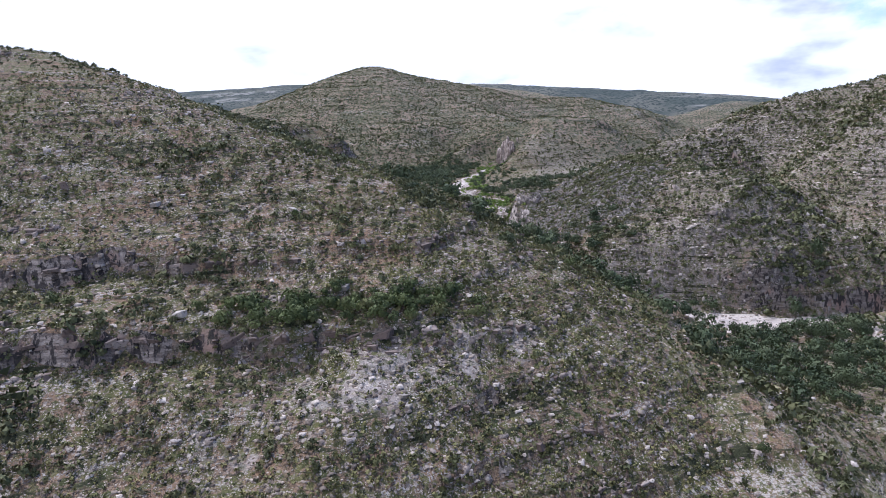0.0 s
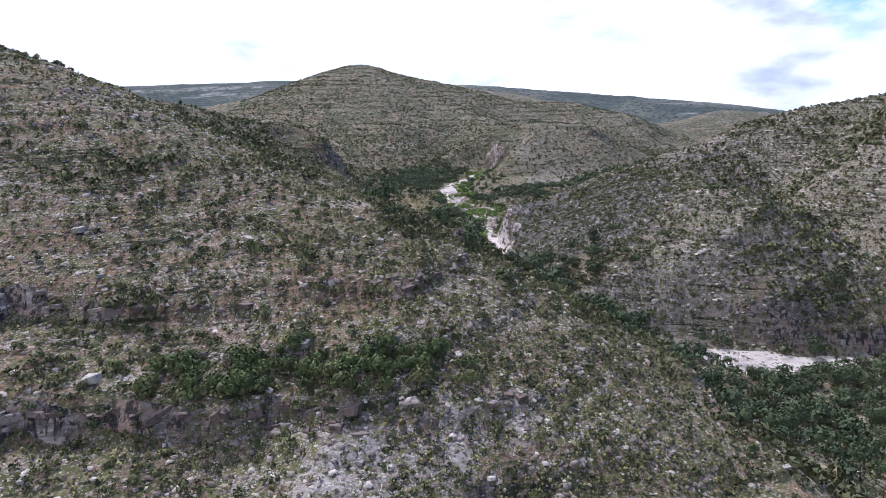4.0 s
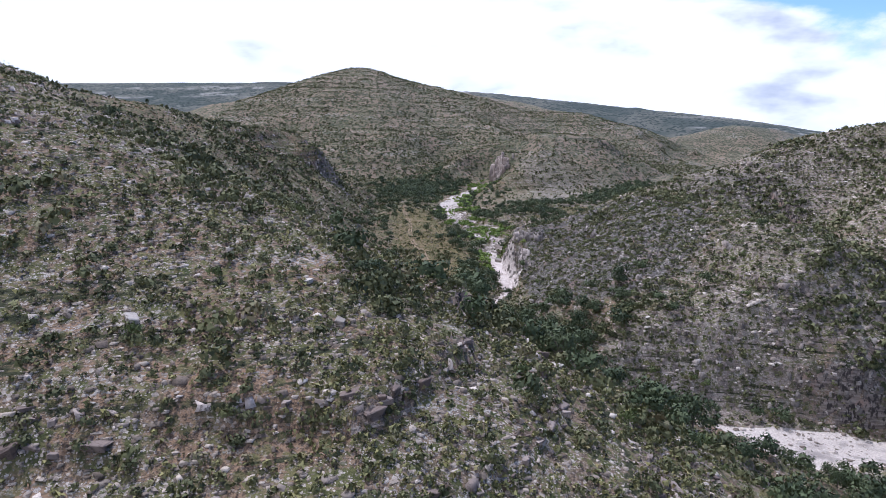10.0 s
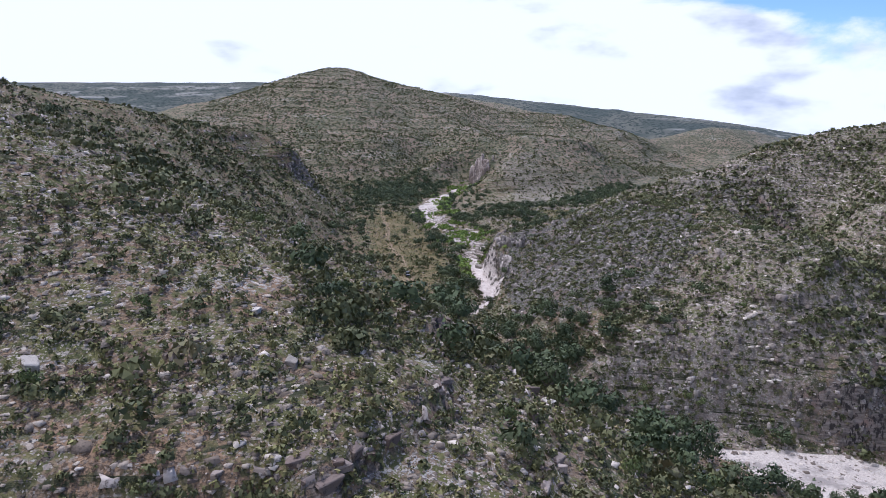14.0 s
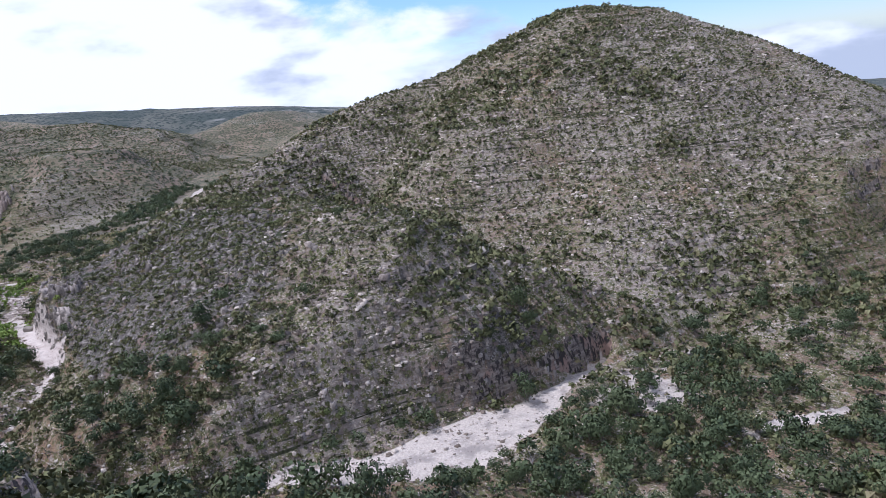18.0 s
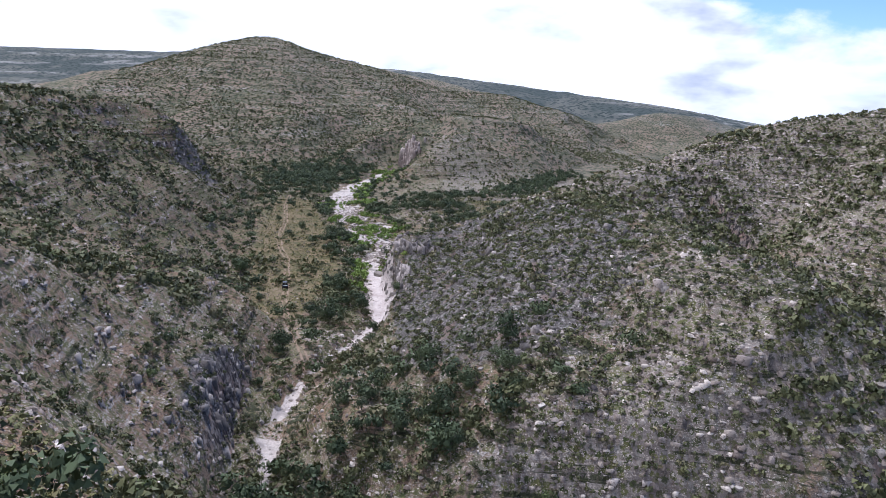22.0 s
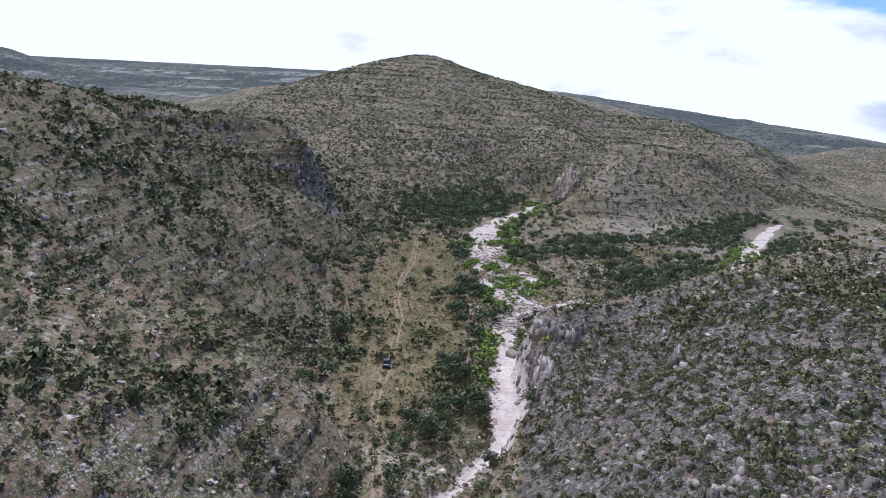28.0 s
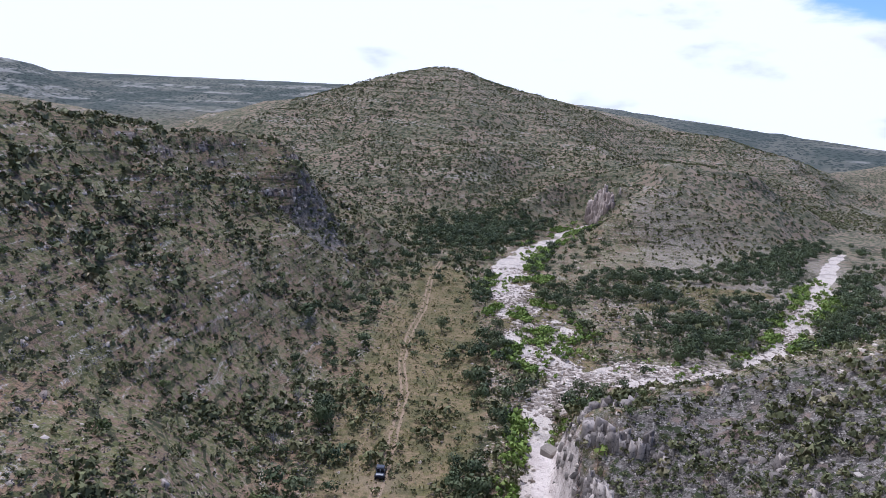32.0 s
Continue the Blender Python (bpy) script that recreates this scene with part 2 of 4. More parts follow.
def land(x, y):
    """Height of the ground."""
    k = 2.0
    base = floor_height(x, y)
    acc = np.exp((base - 20) / k)
    for line, r, s in RIDGES + FAR:
        d, z = along(x, y, line)
        d = d * (1 + 0.10 * vnoise(x, y, 45, 3))
        h = z - s * (np.sqrt(d * d + r * r) - r)
        acc += np.exp(np.clip((h - 20) / k, -160, 60))
    z = 20 + k * np.log(acc)
    # valley walls
    prow = np.exp(-(((x - 20) / 15) ** 2 + ((y - 120) / 32) ** 2))
    gorge = np.exp(-(((x + 18) / 14) ** 2 + ((y - 14) / 26) ** 2))
    bluff = np.exp(-(((x - 96) / 22) ** 2 + ((y + 22) / 10) ** 2))
    butte = np.exp(-(((x - 27) / 13) ** 2 + ((y - 512) / 16) ** 2))
    rise = 0.62 + 0.42 * (1 - step(50, 100, y))
    for line, wall in ((VALLEY, rise + 3.6 * prow + 2.2 * gorge + 1.6 * bluff + 3.2 * butte), (SIDE_VALLEY, 0.58 + 0.4 * prow)):
        d, w = along(x, y, line)
        d = d * (1 + 0.14 * vnoise(x, y, 22, 41))
        e = np.maximum(d - w, 0)
        cliff = 16 * prow + 9 * gorge + 5 * bluff + 17 * butte
        top = base + 0.6 + np.minimum(wall * e, rise * e + cliff) + 0.004 * e**2
        z = -k * np.logaddexp(-z / k, -top / k)
    up = step(-10, 2, z)
    # gullies, then ledges of harder rock at even heights
    z = z + up * (2.0 * fbm(x, y, 55, 11) + 0.6 * fbm(x, y, 13, 17, 2))
    near = 1 - 0.75 * step(350, 600, np.hypot(x, y - 100)) - 0.25 * step(900, 1700, np.hypot(x, y - 100))
    fr = ledge_phase(x, y, z)
    ledge = step(0.67, 0.76, fr) - fr
    z = z + near * up * np.clip(0.22 + 0.55 * vnoise(x, y, 26, 29) + 0.40 * vnoise(x, y, 8, 37), 0, 1) * 3.0 * ledge
    # two dark benches round the hill where the flight begins, and the rim under the summit
    side = (1 - step(-92, -84, y)) * step(-150, -120, x)
    for level, east, drop in ((34.0, -28, 3.2), (26.0, -4, 4.6)):
        u = np.clip((z - bench_level(x, level) + 0.9 * vnoise(x, y, 17, 61)) / 11 + 0.5, 0, 1)
        z = z + side * (1 - step(east - 14, east, x)) * np.clip(0.75 + 0.5 * vnoise(x, y, 19, 62), 0.2, 1) * drop * (step(0.46, 0.56, u) - u)
    rim = np.exp(-(((x - 302) / 50) ** 2 + ((y - 129) / 50) ** 2) ** 2)
    u = np.clip((z - 78.5) / 6 + 0.5, 0, 1)
    z = z + rim * 2.4 * (step(0.42, 0.58, u) - u)
    # ribs of the crags
    z = z + crag_zone(x, y) * up * (1.6 * np.abs(fbm(x, y, 10, 43, 2)) + 0.6 * np.abs(vnoise(x, y, 3.6, 47)) - 0.6)
    # stream beds cut into the floor
    for line, depth in ((MAIN_BED, 1.8), (SIDE_BED, 1.2), (BAR_BED, 0.6)):
        d, w = along(x, y, line)
        target = floor_height(x, y) - depth
        cut = 1 - step(1.0, 2.6, d / w)
        z = z + cut * np.clip(target - z, -7, 0)
    return z

# ---- materials ----


class Nodes:
    """A node material with short calls."""

    def __init__(self, name, rough=0.9, spec=0.2):
        self.mat = bpy.data.materials.new(name)
        self.mat.use_nodes = True
        self.n, self.l = self.mat.node_tree.nodes, self.mat.node_tree.links
        self.bsdf = self.n["Principled BSDF"]
        self.bsdf.inputs["Roughness"].default_value = rough
        self.bsdf.inputs["Specular IOR Level"].default_value = spec

    def put(self, slot, v):
        if isinstance(v, bpy.types.NodeSocket):
            self.l.new(v, slot)
        elif isinstance(v, tuple) and len(v) == 3 and len(slot.default_value) == 4:
            slot.default_value = (*v, 1)
        else:
            slot.default_value = v

    def place(self):
        return self.n.new("ShaderNodeTexCoord").outputs["Object"]

    def where(self):
        return self.n.new("ShaderNodeNewGeometry").outputs["Position"]

    def noise(self, size, detail=3.0, rough=0.55, at=None, stretch=None, warp=0.0):
        t = self.n.new("ShaderNodeTexNoise")
        t.inputs["Scale"].default_value, t.inputs["Detail"].default_value = 1.0 / size, detail
        t.inputs["Roughness"].default_value, t.inputs["Distortion"].default_value = rough, warp
        at = at or self.where()
        if stretch:
            m = self.n.new("ShaderNodeMapping")
            m.inputs["Scale"].default_value = stretch
            self.l.new(at, m.inputs["Vector"])
            at = m.outputs[0]
        self.l.new(at, t.inputs["Vector"])
        return t.outputs[0]

    def cells(self, size):
        t = self.n.new("ShaderNodeTexVoronoi")
        t.inputs["Scale"].default_value = 1.0 / size
        wander = self.n.new("ShaderNodeVectorMath")
        wander.operation = "MULTIPLY_ADD"
        shake = self.n.new("ShaderNodeTexNoise")
        shake.inputs["Scale"].default_value, shake.inputs["Detail"].default_value = 2.2 / size, 2.0
        self.l.new(self.where(), shake.inputs["Vector"])
        self.l.new(shake.outputs["Color"], wander.inputs[0])
        wander.inputs[1].default_value = (0.75 * size,) * 3
        self.l.new(self.where(), wander.inputs[2])
        self.l.new(wander.outputs[0], t.inputs["Vector"])
        return t

    def dots(self, size, share, radius=0.42, soft=0.10):
        """Uneven spots about size apart, on that share of the places, and a random value for each."""
        t = self.cells(size)
        s = self.n.new("ShaderNodeSeparateColor")
        self.l.new(t.outputs["Color"], s.inputs[0])
        spot = self.ramp(t.outputs["Distance"], radius - soft, radius + soft, 1.0, 0.0)
        return self.math("MULTIPLY", spot, self.ramp(s.outputs[0], 1 - share - 0.02, 1 - share + 0.02)), s.outputs[1]

    def ramp(self, v, lo, hi, a=0.0, b=1.0):
        r = self.n.new("ShaderNodeMapRange")
        r.interpolation_type = "SMOOTHSTEP"
        for key, val in (("From Min", lo), ("From Max", hi), ("To Min", a), ("To Max", b)):
            r.inputs[key].default_value = val
        self.l.new(v, r.inputs["Value"])
        return r.outputs[0]

    def mix(self, fac, a, b):
        m = self.n.new("ShaderNodeMix")
        m.data_type = "RGBA"
        self.put(m.inputs["Factor"], fac)
        self.put(m.inputs["A"], a)
        self.put(m.inputs["B"], b)
        return m.outputs["Result"]

    def math(self, op, a, b=0.0):
        m = self.n.new("ShaderNodeMath")
        m.operation = op
        self.put(m.inputs[0], a)
        self.put(m.inputs[1], b)
        return m.outputs[0]

    def attr(self, name):
        t = self.n.new("ShaderNodeAttribute")
        t.attribute_name = name
        return t.outputs["Fac"]

    def island(self):
        return self.n.new("ShaderNodeNewGeometry").outputs["Random Per Island"]

    def one(self):
        return self.n.new("ShaderNodeObjectInfo").outputs["Random"]

    def normal_up(self):
        s = self.n.new("ShaderNodeSeparateXYZ")
        self.l.new(self.n.new("ShaderNodeNewGeometry").outputs["True Normal"], s.inputs[0])
        return s.outputs[2]

    def color(self, v):
        self.put(self.bsdf.inputs["Base Color"], v)
        return self

    def bump(self, height, strength=0.5, dist=0.1):
        b = self.n.new("ShaderNodeBump")
        b.inputs["Strength"].default_value, b.inputs["Distance"].default_value = strength, dist
        self.l.new(height, b.inputs["Height"])
        self.l.new(b.outputs[0], self.bsdf.inputs["Normal"])
        return self


def ground_material():
    g = Nodes("dry_hillside", 0.95, 0.1)
    big, mid = g.noise(38, 3), g.noise(7, 4, 0.6)
    small, tiny = g.noise(1.5, 4, 0.65), g.noise(0.40, 3, 0.7)
    soil = g.mix(g.ramp(big, 0.38, 0.62), (0.272, 0.176, 0.108), (0.205, 0.145, 0.096))
    soil = g.mix(g.ramp(mid, 0.42, 0.62), soil, (0.238, 0.172, 0.120))
    soil = g.mix(g.ramp(tiny, 0.46, 0.58, 0.0, 0.85), soil, (0.085, 0.062, 0.046))
    grass = g.mix(g.ramp(small, 0.4, 0.62), (0.185, 0.155, 0.075), (0.095, 0.098, 0.042))
    soil = g.mix(g.ramp(g.math("ADD", mid, g.math("MULTIPLY", small, 0.6)), 0.76, 0.92), soil, grass)
    strata = g.noise(1.0, 4, 0.6, stretch=(0.035, 0.035, 0.85))
    soil = g.mix(g.math("MULTIPLY", g.ramp(strata, 0.56, 0.62), g.ramp(tiny, 0.49, 0.54)), soil, (0.42, 0.375, 0.325))
    soil = g.mix(g.ramp(g.attr("stony"), 0.62, 0.95, 0.0, 0.7), soil, g.mix(g.ramp(small, 0.36, 0.62), (0.175, 0.148, 0.130), (0.335, 0.292, 0.258)))
    # low growth, then loose stones of two sizes
    low, shade = g.dots(1.25, 0.82, 0.50, 0.09)
    soil = g.mix(g.math("MULTIPLY", low, g.ramp(big, 0.3, 0.6, 0.6, 1.0)), soil, g.mix(shade, (0.046, 0.058, 0.022), (0.150, 0.140, 0.056)))
    for size, share in ((0.75, 0.26), (0.42, 0.45), (0.25, 0.45)):
        chips, tone = g.dots(size, share, 0.38, 0.05)
        soil = g.mix(g.math("MULTIPLY", chips, g.math("MULTIPLY", g.ramp(g.attr("stony"), 0.0, 0.55, 0.25, 1.0), g.ramp(mid, 0.38, 0.55, 0.25, 1.0))), soil, g.mix(tone, (0.16, 0.122, 0.095), (0.54, 0.465, 0.385)))
    soil = g.mix(g.math("MULTIPLY", g.ramp(strata, 0.44, 0.39), g.ramp(small, 0.40, 0.52)), soil, (0.050, 0.052, 0.028))
    layer = g.noise(1.0, 5, 0.65, stretch=(0.22, 0.22, 1.5))
    rock = g.mix(g.ramp(layer, 0.35, 0.65), (0.115, 0.092, 0.080), (0.30, 0.255, 0.22))
    rock = g.mix(g.ramp(mid, 0.48, 0.62), rock, (0.28, 0.19, 0.15))
    rock = g.mix(g.ramp(g.noise(1.0, 4, 0.65, stretch=(0.9, 0.9, 0.3)), 0.48, 0.56), rock, (0.050, 0.043, 0.040))
    steep = g.ramp(g.math("ADD", g.normal_up(), g.math("MULTIPLY", small, -0.25)), 0.22, 0.36, 1.0, 0.0)
    # bare crags of broken blocks
    bare = g.mix(g.ramp(tiny, 0.42, 0.60), (0.062, 0.054, 0.047), (0.165, 0.143, 0.124))
    for size, share, light in ((1.9, 0.58, 0.23), (0.85, 0.60, 0.30), (0.42, 0.36, 0.40)):
        block, tone = g.dots(size, share, 0.42, 0.06)
        bare = g.mix(g.math("MULTIPLY", block, g.ramp(small, 0.36, 0.52, 0.35, 1.0)), bare, g.mix(tone, (0.105, 0.090, 0.079), (light, 0.90 * light, 0.80 * light)))
    bare = g.mix(g.ramp(g.noise(5.5, 4, 0.6), 0.55, 0.68), bare, (0.205, 0.148, 0.12))
    bare = g.mix(g.ramp(g.noise(2.4, 5, 0.7), 0.54, 0.58), bare, (0.044, 0.052, 0.026))
    soil = g.mix(g.ramp(g.math("ADD", g.attr("crag"), g.math("MULTIPLY", mid, 0.9)), 0.82, 1.02), soil, bare)
    soil = g.mix(steep, soil, rock)
    # distant scrub and banks of rock
    bank = g.noise(1.0, 4, 0.55, stretch=(0.010, 0.010, 0.22))
    far = g.mix(g.ramp(g.noise(30, 3), 0.4, 0.6), (0.245, 0.182, 0.130), (0.165, 0.142, 0.092))
    far = g.mix(g.math("MULTIPLY", g.ramp(bank, 0.54, 0.62), g.ramp(g.noise(6, 4, 0.7), 0.46, 0.60)), far, (0.30, 0.265, 0.22))
    clump, tone = g.dots(3.0, 0.74, 0.54, 0.08)
    far = g.mix(clump, far, g.mix(tone, (0.030, 0.042, 0.024), (0.088, 0.098, 0.050)))
    far = g.mix(g.math("MULTIPLY", g.ramp(bank, 0.46, 0.38, 0.0, 0.75), g.ramp(g.noise(5, 4, 0.7), 0.46, 0.56)), far, (0.040, 0.048, 0.028))
    soil = g.mix(g.ramp(g.attr("distance"), 0.0, 1.0, 0.0, 0.9), soil, far)
    # wooded mesas; their colour is pulled slightly blue-green to stand in for haze
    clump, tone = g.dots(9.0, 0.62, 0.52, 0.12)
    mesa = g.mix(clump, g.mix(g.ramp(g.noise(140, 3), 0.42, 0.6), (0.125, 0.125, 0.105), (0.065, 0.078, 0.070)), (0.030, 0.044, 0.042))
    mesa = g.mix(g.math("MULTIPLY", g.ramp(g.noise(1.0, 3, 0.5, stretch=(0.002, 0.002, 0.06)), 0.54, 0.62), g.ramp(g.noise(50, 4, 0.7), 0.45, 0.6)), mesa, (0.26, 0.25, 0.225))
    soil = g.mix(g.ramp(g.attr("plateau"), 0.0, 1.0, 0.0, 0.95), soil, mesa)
    meadow = g.mix(g.ramp(small, 0.38, 0.6), (0.235, 0.170, 0.100), (0.180, 0.140, 0.074))
    meadow = g.mix(g.ramp(mid, 0.47, 0.60, 0.0, 0.85), meadow, (0.105, 0.098, 0.046))
    meadow = g.mix(g.math("MULTIPLY", low, 0.6), meadow, g.mix(shade, (0.055, 0.055, 0.024), (0.16, 0.14, 0.055)))
    soil = g.mix(g.ramp(g.math("ADD", g.attr("meadow"), g.math("MULTIPLY", mid, 0.5)), 0.62, 0.95), soil, meadow)
    wheel = g.mix(small, (0.27, 0.185, 0.12), (0.36, 0.265, 0.185))
    rut = g.ramp(g.math("ABSOLUTE", g.math("SUBTRACT", g.math("ABSOLUTE", g.attr("track")), 0.75)), 0.22, 0.50, 1.0, 0.0)
    worn = g.math("MAXIMUM", rut, g.math("MULTIPLY", g.attr("road"), g.ramp(mid, 0.42, 0.58)))
    soil = g.mix(g.math("MULTIPLY", worn, g.ramp(small, 0.30, 0.48, 0.25, 0.9)), soil, wheel)
    gravel = g.mix(g.ramp(tiny, 0.3, 0.7), (0.43, 0.365, 0.310), (0.63, 0.545, 0.470))
    gravel = g.mix(g.ramp(mid, 0.50, 0.66), gravel, (0.33, 0.285, 0.25))
    cob, tone = g.dots(0.9, 0.5, 0.40, 0.06)
    gravel = g.mix(g.math("MULTIPLY", cob, g.ramp(g.noise(5, 3), 0.42, 0.56)), gravel, g.mix(tone, (0.21, 0.18, 0.155), (0.68, 0.60, 0.53)))
    soil = g.mix(g.ramp(g.math("ADD", g.attr("bed"), g.math("MULTIPLY", small, 0.5)), 0.55, 0.80), soil, gravel)
    slab = g.mix(g.ramp(layer, 0.35, 0.65), (0.46, 0.38, 0.335), (0.60, 0.525, 0.47))
    slab = g.mix(g.ramp(g.noise(1.1, 5, 0.7), 0.54, 0.64, 0.0, 0.7), slab, (0.25, 0.205, 0.18))
    soil = g.mix(g.ramp(g.math("ADD", g.attr("slab"), g.math("MULTIPLY", small, 0.4)), 0.5, 0.8), soil, slab)
    g.color(soil)
    g.bump(g.math("ADD", g.math("MULTIPLY", small, 0.6), g.math("MULTIPLY", tiny, 0.45)), 1.0, 0.6)
    return g.mat


def leaf_material(name, dark, light, dry, single=False):
    g = Nodes(name, 0.75, 0.25)
    who = g.one() if single else g.attr("tint")
    base = g.mix(g.ramp(who, 0.0, 0.8), dark, light)
    base = g.mix(g.ramp(who, 0.84, 0.97), base, dry)
    base = g.mix(g.math("MULTIPLY", g.island(), 0.55), base, tuple(1.55 * v for v in light))
    g.color(base)
    return g.mat


def stone_material(name, dark, light, single=False):
    g = Nodes(name, 0.92, 0.15)
    who = g.one() if single else g.island()
    base = g.mix(g.math("POWER", who, 1.7), dark, light)
    base = g.mix(g.ramp(g.noise(0.5, 4, 0.65), 0.5, 0.72), base, tuple(0.5 * v for v in dark))
    g.color(base)
    g.bump(g.noise(0.25, 4, 0.6), 0.7, 0.12)
    return g.mat


def plain(name, color, rough=0.6, metal=0.0):
    g = Nodes(name, rough, 0.4)
    g.bsdf.inputs["Metallic"].default_value = metal
    return g.color(g.mix(g.ramp(g.noise(0.2, 4), 0.4, 0.7), color, tuple(0.7 * v for v in color))).mat


M_GROUND = ground_material()
M_BUSH = leaf_material("shrub_leaves", (0.034, 0.044, 0.020), (0.130, 0.130, 0.056), (0.25, 0.205, 0.12))
M_BUSH_ONE = leaf_material("single_shrub_leaves", (0.034, 0.050, 0.018), (0.105, 0.125, 0.042), (0.15, 0.14, 0.06), True)
M_TREE = leaf_material("juniper_leaves", (0.030, 0.045, 0.023), (0.078, 0.098, 0.044), (0.082, 0.094, 0.044))
M_TREE_ONE = leaf_material("single_juniper_leaves", (0.030, 0.045, 0.023), (0.078, 0.098, 0.044), (0.082, 0.094, 0.044), True)
M_BRIGHT = leaf_material("willow_leaves", (0.075, 0.125, 0.024), (0.165, 0.225, 0.045), (0.20, 0.22, 0.06))
M_GRASS = leaf_material("dry_grass", (0.13, 0.125, 0.045), (0.22, 0.20, 0.07), (0.32, 0.27, 0.12))
M_STONE = stone_material("loose_limestone", (0.165, 0.128, 0.100), (0.64, 0.55, 0.465))
M_BOULDER = stone_material("boulder_limestone", (0.25, 0.215, 0.18), (0.54, 0.475, 0.41), True)
M_LEDGE = stone_material("ledge_limestone", (0.20, 0.158, 0.132), (0.54, 0.46, 0.40))
M_LEDGE_ONE = stone_material("single_ledge_limestone", (0.16, 0.118, 0.098), (0.40, 0.325, 0.275), True)
M_CRAG = stone_material("crag_limestone", (0.125, 0.108, 0.096), (0.38, 0.33, 0.285))
M_FAR_CLIFF = stone_material("pink_limestone", (0.26, 0.205, 0.175), (0.46, 0.385, 0.335))
M_PROW = stone_material("prow_limestone", (0.15, 0.128, 0.114), (0.47, 0.405, 0.36))
M_CHIPS = stone_material("tan_limestone", (0.14, 0.108, 0.082), (0.52, 0.43, 0.345))
M_SCRUB = leaf_material("olive_scrub", (0.070, 0.078, 0.028), (0.195, 0.178, 0.068), (0.28, 0.225, 0.115))
M_BARK = plain("grey_bark", (0.16, 0.13, 0.105), 0.95)
M_TWIG = leaf_material("bare_twigs", (0.085, 0.072, 0.070), (0.135, 0.118, 0.115), (0.17, 0.14, 0.12))
M_DEAD = plain("bleached_wood", (0.26, 0.235, 0.22), 0.95)
M_PAINT = plain("dark_blue_paint", (0.02, 0.028, 0.055), 0.3)
M_BLACK = plain("black_plastic", (0.015, 0.015, 0.016), 0.6)
M_TYRE = plain("tyre_rubber", (0.012, 0.012, 0.012), 0.9)
M_STEEL = plain("grey_steel", (0.35, 0.36, 0.38), 0.4, 0.8)
# opaque pale base colour, painted as the sky's reflection in the buggy's windscreen
M_PALE_SCREEN = plain("screen_painted_reflection", (0.62, 0.64, 0.68), 0.4)
M_LAMP = plain("clear_lamp", (0.6, 0.6, 0.6), 0.15)

# ---- ground ----
FINE = 1.4


def mesh_from(name, verts, faces, material, tint=None, smooth=False, normals=None):
    """A mesh from arrays of corners and of faces with equally many corners."""
    me = bpy.data.meshes.new(name)
    n, (m, k) = len(verts), faces.shape
    me.vertices.add(n)
    me.vertices.foreach_set("co", np.ascontiguousarray(verts, dtype=np.float32).ravel())
    me.loops.add(m * k)
    me.loops.foreach_set("vertex_index", np.ascontiguousarray(faces, dtype=np.int32).ravel())
    me.polygons.add(m)
    me.polygons.foreach_set("loop_start", np.arange(0, m * k, k, dtype=np.int32))
    if smooth:
        me.polygons.foreach_set("use_smooth", np.ones(m, dtype=bool))
    me.update(calc_edges=True)
    for key, vals in (tint or {}).items():
        a = me.attributes.new(key, "FLOAT", "POINT")
        a.data.foreach_set("value", np.ascontiguousarray(vals, dtype=np.float32).ravel())
    if normals is not None:
        me.polygons.foreach_set("use_smooth", np.ones(m, dtype=bool))
        me.normals_split_custom_set_from_vertices(normals.tolist())
    me.materials.append(material)
    return me


def spread(lo, hi, fine, a, b, grow=1.06):
    """Coordinates from lo to hi, even between a and b, wider outside."""
    mid = list(np.arange(a, b + fine / 2, fine))
    s, v, up = fine, mid[-1], []
    while v < hi:
        s *= grow
        v += s
        up.append(v)
    s, v, down = fine, mid[0], []
    while v > lo:
        s *= grow
        v -= s
        down.append(v)
    return np.array(down[::-1] + mid + up)


def road_mask(x, y):
    d, _ = along(x, y, ROAD)
    bare = 0.7 * np.exp(-(((x + 24) / 5) ** 2 + ((y - 120) / 12) ** 2))
    return np.maximum(0.35 * (1 - step(0.9, 2.2, d + 0.4 * vnoise(x, y, 6, 63))), bare)


def track_offset(x, y):
    """Signed distance across the track, for the two ruts."""
    best, side = np.full(x.shape, 6.0), np.full(x.shape, 6.0)
    for (ax, ay, _), (bx, by, _) in zip(ROAD, ROAD[1:]):
        dx, dy = bx - ax, by - ay
        n = math.hypot(dx, dy)
        t = np.clip(((x - ax) * dx + (y - ay) * dy) / n**2, 0, 1)
        d = np.hypot(x - ax - t * dx, y - ay - t * dy)
        s = np.where((x - ax) * dy - (y - ay) * dx > 0, d, -d)
        side, best = np.where(d < best, s, side), np.minimum(best, d)
    return side


def crag_mask(x, y):
    return crag_zone(x, y) * step(-9, -4, land(x, y))


def stony(x, y):
    """How much loose rock lies about: most on the hill to the east, least on the western slopes."""
    east = step(15, 60, x) * step(-50, -15, y)
    west = step(-25, -45, x) * step(10, 60, y)
    return np.clip(0.46 + 0.45 * east + 0.5 * scree(x, y) - 0.40 * west + 0.25 * fbm(x, y, 35, 67), 0.05, 1) * (1 - 0.6 * crag_zone(x, y))


def scree(x, y):
    """Pale broken rock under the lower bench."""
    d, w = along(x, y, [(-36, -170, 6), (-22, -163, 9), (-8, -155, 9), (4, -147, 7)])
    return (1 - step(0.5, 1.3, d / w)) * np.clip(0.62 + 0.9 * fbm(x, y, 4, 69), 0, 1)


